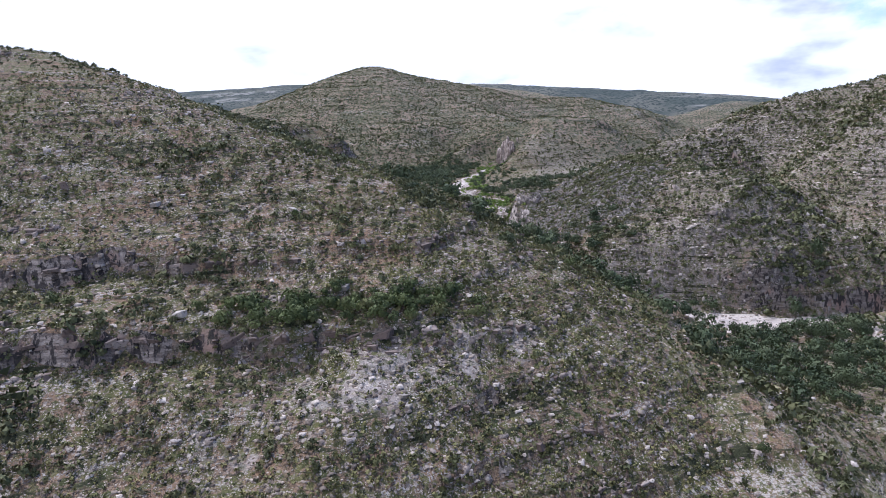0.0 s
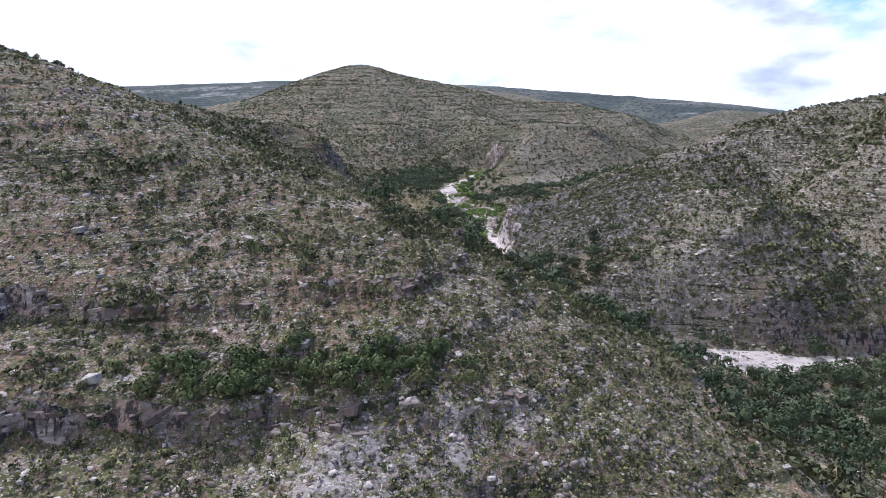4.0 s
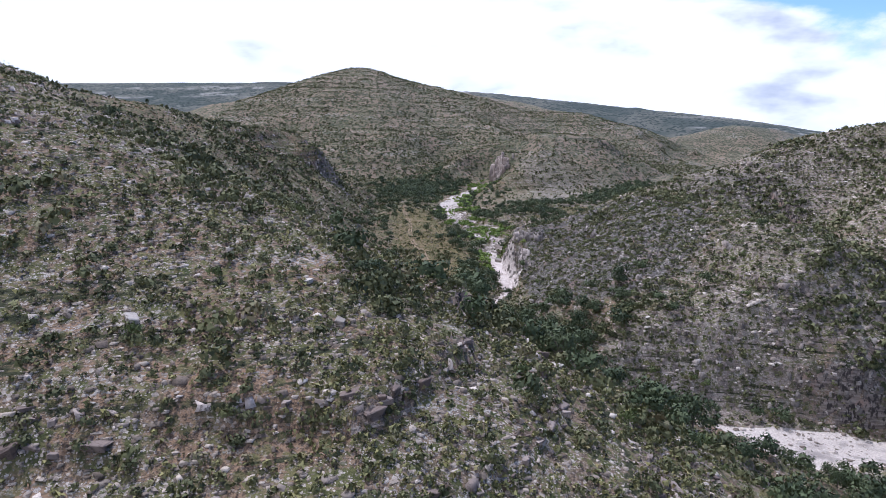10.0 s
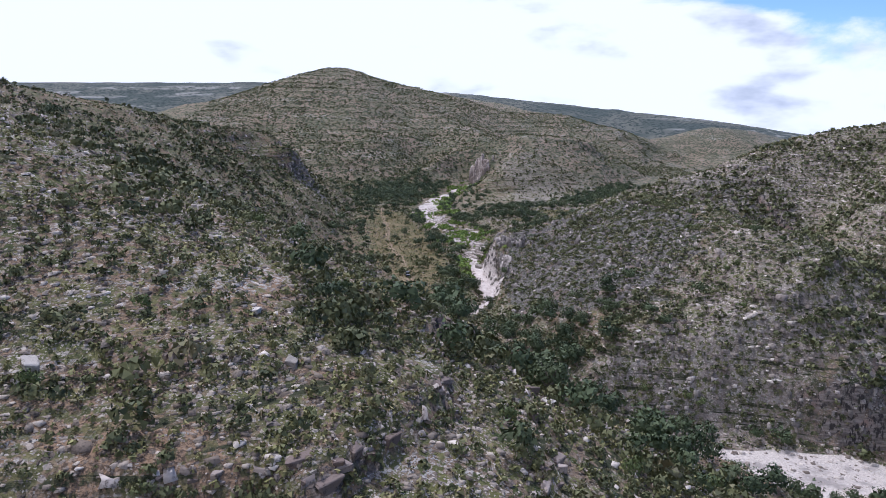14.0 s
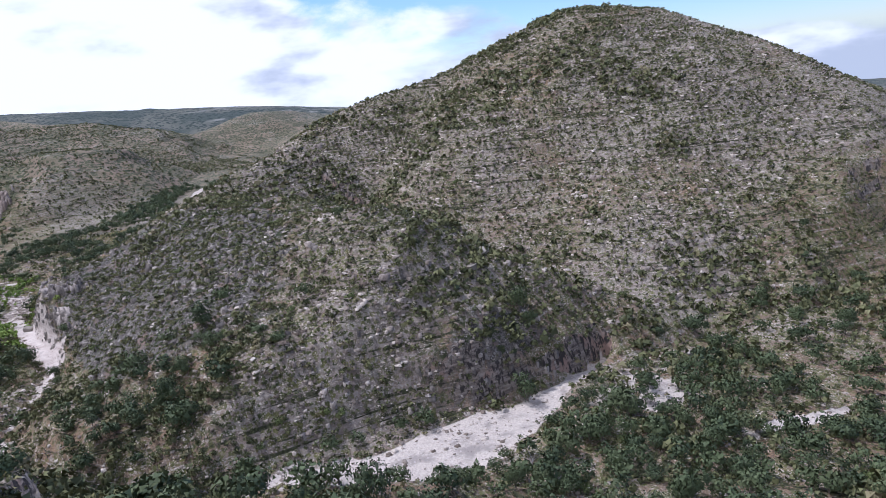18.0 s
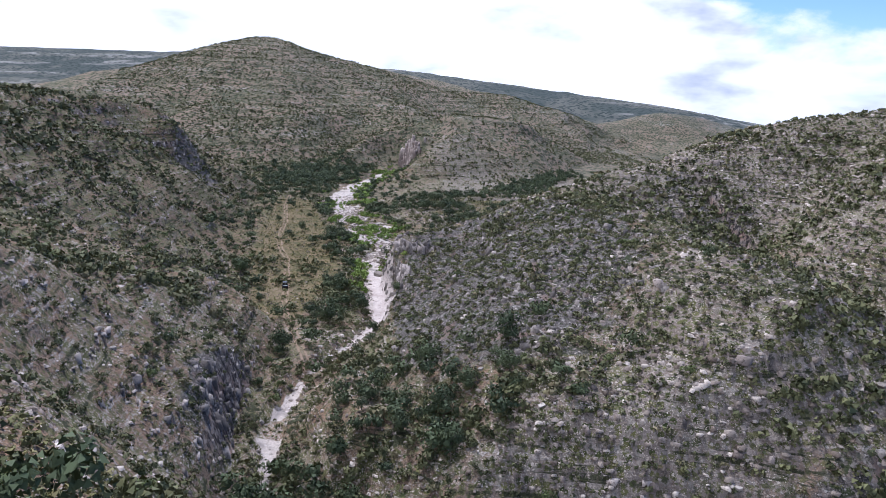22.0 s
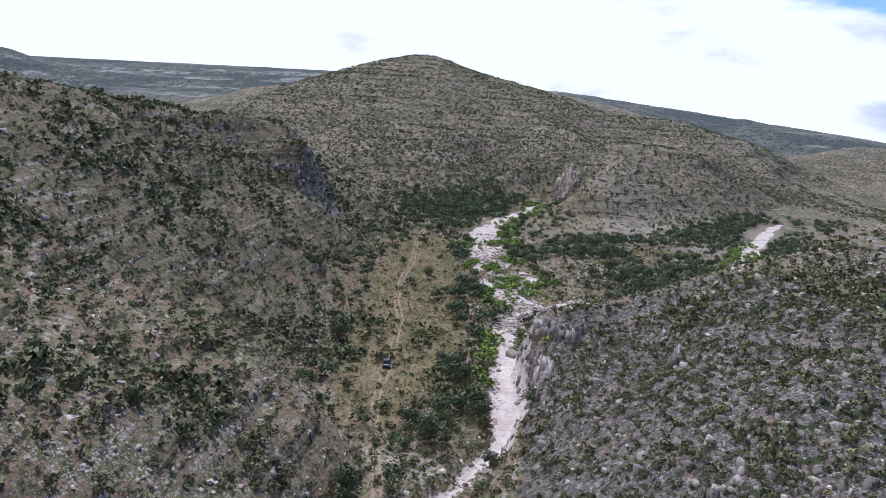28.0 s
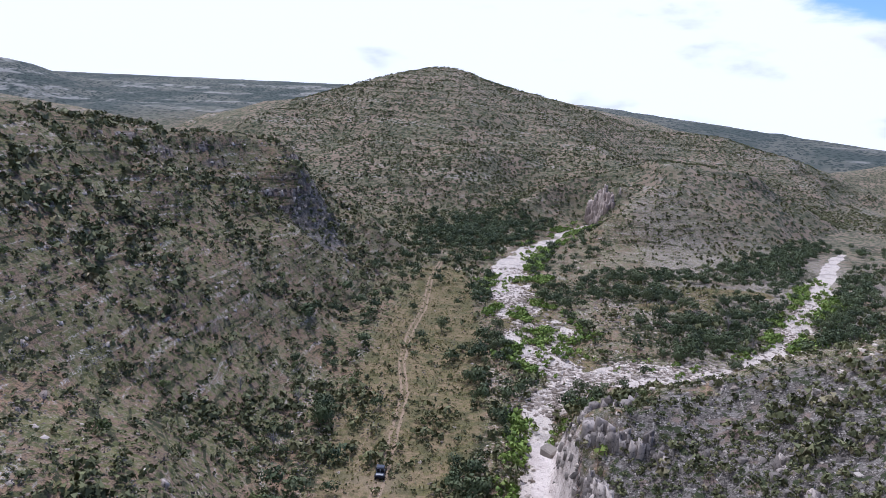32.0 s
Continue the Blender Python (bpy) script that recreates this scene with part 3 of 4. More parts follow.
def slab_mask(x, y):
    """The smooth washed rock beside the stream, under the prow."""
    d, _ = along(x, y, [(8, 150, 0), (11, 122, 0), (13, 98, 0), (12, 84, 0)])
    return 1 - step(2.8, 4.0, d + 0.8 * vnoise(x, y, 5, 57))


def meadow_mask(x, y):
    d, w = along(x, y, [(-20, 95, 8), (-24, 150, 17), (-31, 200, 18), (-40, 250, 14), (-50, 310, 10)])
    a = 1 - step(0.6, 1.5, d / w)
    d, w = along(x, y, [(40, 285, 6), (60, 292, 8), (64, 322, 8), (92, 335, 7)])
    a = np.maximum(a, 1 - step(0.5, 1.4, d / w))
    d, w = along(x, y, [(14, 204, 8), (-4, 245, 12), (-18, 300, 12), (-22, 350, 8)])
    return np.maximum(a, 0.9 * (1 - step(0.5, 1.4, d / w)))


gx, gy = spread(-4200, 4200, FINE, -165, 290), spread(-1800, 4600, FINE, -205, 310)
gy = np.concatenate([gy[gy < 311], np.arange(312.5, 640, 2.6), spread(640, 4600, 3.2, 642, 660)[1:]])
GX, GY = np.meshgrid(gx, gy)
GZ = land(GX, GY)
nx, ny = len(gx), len(gy)
idx = np.arange(nx * ny).reshape(ny, nx)
quads = np.stack([idx[:-1, :-1], idx[:-1, 1:], idx[1:, 1:], idx[1:, :-1]], -1).reshape(-1, 4)
ground = new("ground", mesh_from("ground", np.stack([GX, GY, GZ], -1).reshape(-1, 3), quads, M_GROUND,
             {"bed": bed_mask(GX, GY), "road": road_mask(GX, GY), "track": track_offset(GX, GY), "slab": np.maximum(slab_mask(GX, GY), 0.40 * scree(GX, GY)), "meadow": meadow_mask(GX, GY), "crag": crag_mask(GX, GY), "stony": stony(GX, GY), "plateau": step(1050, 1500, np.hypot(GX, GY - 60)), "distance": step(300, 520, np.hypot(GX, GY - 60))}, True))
tagged(ground, "dry rocky hillsides of tan soil, grey limestone and pale gravel stream beds", "ground", kind="structure")

# ---- plants and stones ----


def leafy(n, width, height, lobes, leaf, seed, floor=0.15):
    """Corners of n leaf clumps round a few lobes of a crown that stands on z = 0."""
    r = np.random.default_rng(seed)
    cx = r.uniform(-0.32, 0.32, (lobes, 2)) * width
    cz = r.uniform(0.35, 0.72, lobes) * height
    rad = r.uniform(0.20, 0.34, lobes) * width
    which = r.integers(0, lobes, n)
    d = r.normal(size=(n, 3))
    d[:, 2] = np.abs(d[:, 2]) * 0.9 - 0.25
    d /= np.linalg.norm(d, axis=1)[:, None]
    p = np.c_[cx[which], cz[which]] + d * (rad[which] * r.uniform(0.7, 1.12, n))[:, None] * [1, 1, 0.8 * height / width + 0.25]
    p[:, 2] = np.maximum(p[:, 2], floor * height * r.uniform(0.3, 1.2, n))
    nrm = d + 0.34 * r.normal(size=(n, 3))
    nrm /= np.linalg.norm(nrm, axis=1)[:, None]
    u = np.cross(nrm, r.normal(size=(n, 3)))
    u /= np.linalg.norm(u, axis=1)[:, None]
    v = np.cross(nrm, u)
    s = leaf * r.uniform(0.6, 1.35, (n, 1))
    a = r.uniform(0.6, 1.4, (n, 3, 1))
    tri = np.stack([p + s * u * a[:, 0], p - 0.5 * s * u + 0.9 * s * v * a[:, 1] + 0.3 * s * nrm, p - 0.5 * s * u - 0.9 * s * v * a[:, 2]], 1)
    soft = d + 0.5 * nrm + np.c_[p[:, :2] / width, np.full(n, 0.25)]
    soft /= np.linalg.norm(soft, axis=1)[:, None]
    return tri.reshape(-1, 3), np.arange(3 * n).reshape(-1, 3), np.repeat(soft, 3, 0)


def pebble(seed, flat=0.6):
    """A cut stone with 8 uneven corners, about 1 across, resting on z = 0."""
    r = np.random.default_rng(seed)
    v = np.array([(x, y, z) for z in (-0.25, 0.5) for x, y in ((-0.5, -0.5), (0.5, -0.5), (0.5, 0.5), (-0.5, 0.5))], float)
    v[4:, :2] *= r.uniform(0.55, 0.95)
    v += r.uniform(-0.2, 0.2, v.shape)
    v[:, 2] *= flat
    f = np.array([(4, 5, 6, 7), (0, 1, 5, 4), (1, 2, 6, 5), (2, 3, 7, 6), (3, 0, 4, 7)])
    return v, f


def many(name, shapes, x, y, z, size, material, label, category, stretch=None, turn=None):
    """One object of many like pieces, each a copy of one of the shapes."""
    pick = rng.integers(0, len(shapes), len(x))
    turn = rng.uniform(0, 6.283, len(x)) if turn is None else turn
    tint = rng.uniform(0, 1, len(x))
    stretch = np.ones((len(x), 3)) if stretch is None else stretch
    vs, fs, ts, ns, base = [], [], [], [], 0
    for s, (v, f, *soft) in enumerate(shapes):
        m = np.where(pick == s)[0]
        if not len(m):
            continue
        c, sn = np.cos(turn[m])[:, None], np.sin(turn[m])[:, None]
        q = v[None] * (size[m][:, None] * stretch[m])[:, None, :]
        out = np.stack([q[..., 0] * c - q[..., 1] * sn + x[m][:, None], q[..., 0] * sn + q[..., 1] * c + y[m][:, None], q[..., 2] + z[m][:, None]], -1)
        vs.append(out.reshape(-1, 3))
        if soft:
            w = soft[0][None]
            ns.append(np.stack([w[..., 0] * c - w[..., 1] * sn, w[..., 0] * sn + w[..., 1] * c, np.broadcast_to(w[..., 2], c.shape[:1] + w.shape[1:2])], -1).reshape(-1, 3))
        fs.append((f[None] + (base + np.arange(len(m)) * len(v))[:, None, None]).reshape(-1, f.shape[1]))
        ts.append(np.repeat(tint[m], len(v)))
        base += len(m) * len(v)
    me = mesh_from(name, np.concatenate(vs), np.concatenate(fs), material, {"tint": np.concatenate(ts)}, normals=np.concatenate(ns) if ns else None)
    return tagged(new(name, me), label, category, kind="stuff")


def ground_z(x, y):
    """Height of the ground sheet at those places."""
    i = np.clip(np.searchsorted(gx, x) - 1, 0, nx - 2)
    j = np.clip(np.searchsorted(gy, y) - 1, 0, ny - 2)
    u, v = (x - gx[i]) / (gx[i + 1] - gx[i]), (y - gy[j]) / (gy[j + 1] - gy[j])
    return (GZ[j, i] * (1 - u) + GZ[j, i + 1] * u) * (1 - v) + (GZ[j + 1, i] * (1 - u) + GZ[j + 1, i + 1] * u) * v


def scatter(n, x0, x1, y0, y1, density):
    """About n places, thinned by density(x, y, z, slope) in 0..1."""
    x, y = rng.uniform(x0, x1, n), rng.uniform(y0, y1, n)
    z = ground_z(x, y)
    slope = np.hypot(ground_z(x + 0.8, y) - z, ground_z(x, y + 0.8) - z) / 0.8
    keep = rng.uniform(0, 1, n) < density(x, y, z, slope)
    return x[keep], y[keep], z[keep], slope[keep]


def wet(x, y):
    """How close to the valley floor, 1 on it."""
    d1, w1 = along(x, y, VALLEY)
    d2, w2 = along(x, y, SIDE_VALLEY)
    return np.maximum(1 - step(0.8, 1.5, d1 / w1), 1 - step(0.8, 1.4, d2 / w2))


def near_bed(x, y, reach):
    """1 beside the stream beds, 0 further off than reach."""
    d = np.minimum(along(x, y, MAIN_BED)[0], along(x, y, SIDE_BED)[0])
    return 1 - step(0.5 * reach, reach, d)


def open_ground(x, y):
    return (1 - np.maximum(bed_mask(x, y), slab_mask(x, y))) * (1 - road_mask(x, y))


def bush_density(x, y, z, slope):
    fr = ledge_phase(x, y, z)
    band = np.exp(-((fr - 0.50) / 0.13) ** 2)
    patch = step(0.0, 0.4, fbm(x, y, 22, 71) + 0.5 * fbm(x, y, 6, 73, 2))
    d = 0.52 + 0.36 * patch + 0.40 * band * step(-0.2, 0.3, vnoise(x, y, 30, 77))
    right = step(20, 60, x) * step(-55, -20, y)
    d = d + 0.10 * right + 0.45 * wet(x, y) * step(-0.2, 0.3, fbm(x, y, 14, 75, 2)) * (1 - 0.9 * meadow_mask(x, y)) + 0.35 * crag_zone(x, y)
    d = d + 0.9 * np.exp(-(((x + 24) / 20) ** 2 + ((y + 147) / 6) ** 2) ** 2)
    d = d + 0.3 * np.exp(-(((x - 70) / 50) ** 2 + ((y + 92) / 40) ** 2))
    d = d * (1 - 0.75 * scree(x, y))
    d = d * (1 - 0.62 * meadow_mask(x, y)) * (1 - 0.6 * near_bed(x, y, 12) * step(150, 180, y))
    d = d * (1 - 0.70 * step(180, 200, y) * wet(x, y))
    d = d * (1 - 0.3 * step(35, 60, z) * (1 - right))
    d = d * (1 - 0.5 * (1 - step(-75, -50, y)) * step(-30, -55, x) * step(33, 40, z))
    crest = 1 - step(6, 22, along(x, y, [(20, 130, 0), (50, 134, 0), (79, 142, 0), (126, 166, 0)])[0])
    return np.clip(d, 0, 1) * (1 - 0.6 * crest) * open_ground(x, y) * (1 - 0.5 * step(1.5, 2.6, slope))


def seen_zone(x, y, z):
    """Thins what lies behind the crests or far off to the side."""
    d = 1 - step(-150, -175, x) * 1.0
    back = step(10, 40, y - (105 + 0.42 * np.clip(x - 20, 0, 140))) * step(25, 45, x) * (1 - step(190, 230, y))
    d = d * (1 - 0.7 * back) * (1 - 0.8 * step(190, 290, x) * (1 - step(-30, 20, y)))
    d = d * (1 - 0.8 * step(-80, -150, y) * step(70, 120, x))
    return np.clip(d, 0, 1)


FULL = [leafy(52, 1.0, 0.8, 7, 0.132, 90 + s) for s in range(8)]
BUSHES = [leafy(24, 1.0, 0.8, 5, 0.19, 100 + s) for s in range(12)]
THIN = [leafy(12, 1.0, 0.8, 4, 0.28, 120 + s) for s in range(10)]
x, y, z, sl = scatter(190000, -175, 300, -200, 330, lambda x, y, z, s: bush_density(x, y, z, s) * seen_zone(x, y, z))
x, y, z = x[:41000], y[:41000], z[:41000]
size = (0.7 + 1.7 * rng.uniform(0, 1, len(x)) ** 1.8) * (0.82 + 0.60 * step(0.1, 0.5, fbm(x, y, 22, 71)))
size = size * (1 - 0.42 * step(50, 62, z) * step(-40, -70, x))
far_off = along(x, y, [(-20, -190, 0), (-20, -100, 0), (0, -60, 0), (14, 60, 0)])[0]
close = far_off < 42
many("shrubs", FULL, x[close], y[close], z[close] - 0.06, size[close], M_BUSH, "leafy olive-green shrubs among the stones of the near slope", "shrubs")
close = (far_off >= 42) & (far_off < 105)
many("shrubs", BUSHES, x[close], y[close], z[close] - 0.06, size[close], M_BUSH, "dark olive-green low shrubs dotted over the rocky slopes", "shrubs")
close = far_off >= 105
many("shrubs", THIN, x[close], y[close], z[close] - 0.06, size[close], M_BUSH, "dark green rounded shrubs spread over the stony hillsides", "shrubs")

east_shrubs = scatter(60000, 22, 370, -45, 175, lambda x, y, z, s: seen_zone(x, y, z) * open_ground(x, y) * (z > -9) * (0.35 + 0.5 * step(-0.3, 0.3, fbm(x, y, 12, 85, 2))))
x, y, z = [v[:15000] for v in east_shrubs[:3]]
size = 0.6 + 1.0 * rng.uniform(0, 1, len(x)) ** 1.6
close = along(x, y, [(20, -100, 0), (14, 60, 0)])[0] < 70
for shapes, m in ((BUSHES, close), (THIN, ~close)):
    many("shrubs", shapes, x[m], y[m], z[m] - 0.05, size[m], M_BUSH, "small dark green shrubs close together on the stony eastern hill", "shrubs")

SMALL = [leafy(7, 1.0, 0.7, 2, 0.28, 140 + s) for s in range(6)]
x, y, z, sl = scatter(90000, -175, 300, -200, 320, lambda x, y, z, s: 0.8 * open_ground(x, y) * seen_zone(x, y, z) * (0.4 + 0.6 * step(-0.3, 0.4, fbm(x, y, 9, 79, 2))))
x, y, z = x[:19000], y[:19000], z[:19000]
many("low_scrub", SMALL, x, y, z - 0.04, rng.uniform(0.5, 1.05, len(x)), M_BUSH, "small grey-green scrub plants between the stones", "scrub")

x, y, z, sl = scatter(60000, -110, 35, -190, -60, lambda x, y, z, s: 0.9 * (0.35 + 0.65 * step(-0.3, 0.4, fbm(x, y, 11, 109, 2))) * (1 - 0.7 * scree(x, y)) * (1 - 0.45 * step(-25, -60, x)))
x, y, z = x[:14000], y[:14000], z[:14000]
many("low_scrub", SMALL, x, y, z - 0.04, rng.uniform(0.4, 0.95, len(x)), M_SCRUB, "olive and yellowish low scrub all over the near slope", "scrub")

FAR_BUSHES = [leafy(8, 1.0, 0.75, 3, 0.31, 160 + s) for s in range(6)]
x, y, z, sl = scatter(60000, -330, 330, 310, 900, lambda x, y, z, s: (0.15 + 0.35 * step(-0.1, 0.5, fbm(x, y, 40, 81)) + 0.6 * np.exp(-((ledge_phase(x, y, z) - 0.45) / 0.16) ** 2) + 0.9 * np.exp(-(((x + 50) / 40) ** 2 + ((y - 425) / 60) ** 2)) + 0.8 * np.exp(-(((x - 175) / 90) ** 2 + ((y - 660) / 70) ** 2)) + 0.7 * np.exp(-(((x + 90) / 100) ** 2 + ((y - 530) / 80) ** 2)) - 0.25 * wet(x, y)) * (1 - near_bed(x, y, 16)))
many("far_shrubs", FAR_BUSHES, x, y, z - 0.1, rng.uniform(0.9, 2.6, len(x)), M_BUSH, "dark green shrubs on the far hillsides", "shrubs")

STONES = [pebble(200 + s) for s in range(12)]


def stone_density(x, y, z, slope):
    patch = step(-0.4, 0.5, fbm(x, y, 15, 91))
    right = step(20, 60, x) * step(-45, -10, y)
    fr = ledge_phase(x, y, z)
    band = np.exp(-((fr - 0.85) / 0.12) ** 2)
    return np.clip(0.3 + 0.5 * patch + 0.5 * right * patch + 0.4 * band, 0, 1) * (1 - 0.8 * wet(x, y)) * (1 - 0.75 * crag_zone(x, y)) * (0.15 + 0.85 * stony(x, y)) * (1 - slab_mask(x, y)) * seen_zone(x, y, z) * np.maximum(0.15 + 0.85 * (1 - step(50, 95, along(x, y, [(-20, -190, 0), (-20, -100, 0), (0, -60, 0), (14, 0, 0)])[0])), 0.6 * right)


x, y, z, sl = scatter(330000, -175, 365, -200, 320, stone_density)
x, y, z = x[:50000], y[:50000], z[:50000]
size = (0.22 + 0.75 * rng.uniform(0, 1, len(x)) ** 3.2) * (1 + 0.4 * step(30, 70, x) * step(-40, 0, y))
st = np.stack([rng.uniform(0.8, 1.6, len(x)), rng.uniform(0.7, 1.1, len(x)), rng.uniform(0.7, 1.25, len(x))], 1)
many("loose_stones", STONES, x, y, z - 0.05, size, M_STONE, "pale grey loose limestone blocks strewn over the slopes", "stones", st)

# angular slabs and chips of the slope where the flight begins
x, y, z, sl = scatter(90000, -95, 30, -190, -70, lambda x, y, z, s: np.clip(0.25 + 0.75 * step(-0.3, 0.3, fbm(x, y, 9, 107, 3)) + 0.5 * scree(x, y), 0, 1) * 0.9)
x, y, z = x[:14000], y[:14000], z[:14000]
st = np.stack([rng.uniform(0.9, 2.0, len(x)), rng.uniform(0.6, 1.1, len(x)), rng.uniform(0.5, 1.2, len(x))], 1)
many("loose_stones", STONES, x, y, z - 0.04, 0.18 + 0.5 * rng.uniform(0, 1, len(x)) ** 2.4, M_CHIPS, "tan angular limestone chips and slabs strewn over the near slope", "stones", st)

# broken banks of rock along the ledges, each block set along the slope
x, y, z, sl = scatter(90000, -175, 300, -200, 320, lambda x, y, z, s: np.exp(-((ledge_phase(x, y, z) - 0.74) / 0.07) ** 2) * step(-0.3, 0.2, vnoise(x, y, 28, 29) + 0.45 * vnoise(x, y, 9, 37)) * (1 - wet(x, y)) * seen_zone(x, y, z))
x, y, z = x[:12000], y[:12000], z[:12000]
turn = np.arctan2(ground_z(x, y + 1) - z, ground_z(x + 1, y) - z) + math.pi / 2 + rng.normal(0, 0.25, len(x))
st = np.stack([rng.uniform(0.8, 2.4, len(x)), rng.uniform(0.7, 1.2, len(x)), rng.uniform(1.0, 3.2, len(x))], 1)
many("ledge_blocks", STONES, x, y, z - 0.25, rng.uniform(0.35, 0.9, len(x)) * (1 + 0.35 * step(20, 50, x)), M_LEDGE, "weathered limestone blocks in broken horizontal ledges", "rock ledges", st, turn)

# cobbles and boulders in and along the stream beds
x, y, z, sl = scatter(260000, -60, 200, -100, 340, lambda x, y, z, s: np.clip(bed_mask(x + 3, y) + bed_mask(x - 3, y) + bed_mask(x, y - 3), 0, 1) * (0.15 + 0.6 * step(0.0, 0.5, fbm(x, y, 11, 95, 2))) * (1 - slab_mask(x, y)) * (0.2 + 0.8 * step(0, 60, y)))
x, y, z = x[:7000], y[:7000], z[:7000]
size = 0.25 + 1.0 * rng.uniform(0, 1, len(x)) ** 3
many("stream_cobbles", STONES, x, y, z - 0.05, size, M_STONE, "white rounded limestone cobbles in the dry stream bed", "stones")

# the boulder field where the two streams meet
x, y, z, sl = scatter(40000, -30, 80, 165, 300, lambda x, y, z, s: (1 - step(4, 10, along(x, y, [(8, 174, 0), (13, 195, 0), (2, 225, 0), (-8, 262, 0), (-14, 295, 0)])[0]) + 0.7 * (1 - step(3, 9, along(x, y, [(12, 190, 0), (34, 214, 0), (62, 218, 0)])[0]))) * (0.15 + 0.85 * step(-0.1, 0.3, fbm(x, y, 9, 103, 2))))
x, y, z = x[:3600], y[:3600], z[:3600]
many("stream_boulders", STONES, x, y, z - 0.08, 0.4 + 1.1 * rng.uniform(0, 1, len(x)) ** 2.2, M_STONE, "pale limestone boulders heaped where the dry streams meet", "boulders")

# tufts of grass on the flats
TUFTS = [leafy(8, 0.9, 0.7, 1, 0.2, 180 + s) for s in range(4)]
x, y, z, sl = scatter(60000, -75, 100, 60, 345, lambda x, y, z, s: meadow_mask(x, y) * open_ground(x, y) * (0.3 + 0.7 * step(-0.2, 0.4, fbm(x, y, 6, 97, 2))))
x, y, z = x[:8000], y[:8000], z[:8000]
many("grass_tufts", TUFTS, x, y, z - 0.03, rng.uniform(0.4, 0.9, len(x)), M_GRASS, "yellow-brown dry grass tufts on the valley meadow", "grass")

# leafless grey shrubs
TWIGS = [leafy(16, 1.0, 1.1, 4, 0.10, 190 + s) for s in range(5)]
x, y, z, sl = scatter(30000, -150, 120, -160, 320, lambda x, y, z, s: (0.15 + 0.85 * np.exp(-(((x + 62) / 26) ** 2 + ((y - 135) / 40) ** 2))) * open_ground(x, y) * step(0.1, 0.5, fbm(x, y, 18, 83, 2)))
x, y, z = x[:1800], y[:1800], z[:1800]
many("bare_shrubs", TWIGS, x, y, z - 0.05, rng.uniform(0.8, 2.2, len(x)), M_TWIG, "leafless grey-brown shrubs among the green ones", "shrubs")

# bright willow shrubs along the stream
x, y, z, sl = scatter(60000, -45, 130, 120, 500, lambda x, y, z, s: np.clip(bed_mask(x + 5, y) + bed_mask(x - 5, y) + bed_mask(x - 9, y + 3), 0, 1) * (1 - 0.9 * bed_mask(x, y)) * (1 - 0.92 * step(4, 14, x) * (1 - step(228, 244, y))) * step(-0.3, 0.2, fbm(x, y, 13, 99, 2)))
x, y, z = x[:2600], y[:2600], z[:2600]
many("stream_willows", BUSHES, x, y, z - 0.06, rng.uniform(1.2, 2.8, len(x)), M_BRIGHT, "bright green willow shrubs beside the stream bed", "shrubs")


# ---- single trees, shrubs and boulders ----
def part(name, verts, faces, material, parent, label="", normals=None):
    ob = new(name, mesh_from(name, np.asarray(verts, float), np.asarray(faces), material, normals=normals))
    ob.parent = parent
    return tagged(ob, label)


def rod(a, b, ra, rb, sides=6):
    """A tapered limb from a to b."""
    a, b = np.array(a, float), np.array(b, float)
    w = (b - a) / np.linalg.norm(b - a)
    u = np.cross(w, (0.3, 0.9, 0.2))
    u /= np.linalg.norm(u)
    v = np.cross(w, u)
    t = np.arange(sides) * 2 * math.pi / sides
    ring = np.cos(t)[:, None] * u + np.sin(t)[:, None] * v
    i = np.arange(sides)
    f = np.stack([i, (i + 1) % sides, (i + 1) % sides + sides, i + sides], 1)
    return np.concatenate([a + ra * ring, b + rb * ring]), f


def joined(pieces):
    vs, fs, base = [], [], 0
    for v, f in pieces:
        vs.append(v)
        fs.append(f + base)
        base += len(v)
    return np.concatenate(vs), np.concatenate(fs)


def limbs(height, seed, count=5, thick=0.16):
    r = np.random.default_rng(seed)
    out = [rod((0, 0, -0.3), (0.1, 0.05, height * 0.45), thick, thick * 0.6)]
    for k in range(count):
        a = 6.283 * k / count + r.uniform(-0.4, 0.4)
        z0 = height * r.uniform(0.15, 0.4)
        out.append(rod((0.05, 0.02, z0), (math.cos(a) * height * 0.3, math.sin(a) * height * 0.3, z0 + height * r.uniform(0.2, 0.42)), thick * 0.5, thick * 0.15, 5))
    return joined(out)


def make_tree(seed, width, height, leaves):
    tree = new("tree")
    part("trunk", *limbs(height, seed), M_BARK, tree)
    v, f, soft = leafy(4 * leaves, width, height, 11, 0.045 * width, seed + 1, 0.10)
    part("crown", v, f, M_TREE_ONE, tree, normals=soft)
    return tagged(tree, "dark green juniper tree with a dense rounded crown", "tree", "trees in the valley")


def make_dead(seed, height):
    tree = new("dead_tree")
    r = np.random.default_rng(seed)
    part("trunk", *rod((0, 0, -0.2), (0.15, 0.1, height * 0.55), 0.13, 0.07), M_DEAD, tree)
    twigs = []
    for k in range(16):
        a, z0 = r.uniform(0, 6.283), height * r.uniform(0.15, 0.5)
        p = np.array((0.05, 0.03, z0))
        q = p + np.array((math.cos(a), math.sin(a), r.uniform(0.7, 1.6))) * height * r.uniform(0.18, 0.32)
        twigs.append(rod(p, q, 0.05, 0.02, 4))
        for _ in range(2):
            twigs.append(rod(q, q + r.uniform(-1, 1, 3) * height * 0.14 + (0, 0, height * 0.08), 0.022, 0.008, 4))
    part("branches", *joined(twigs), M_DEAD, tree)
    return tagged(tree, "bare grey dead tree with bleached branches", "dead tree", "dead trees")


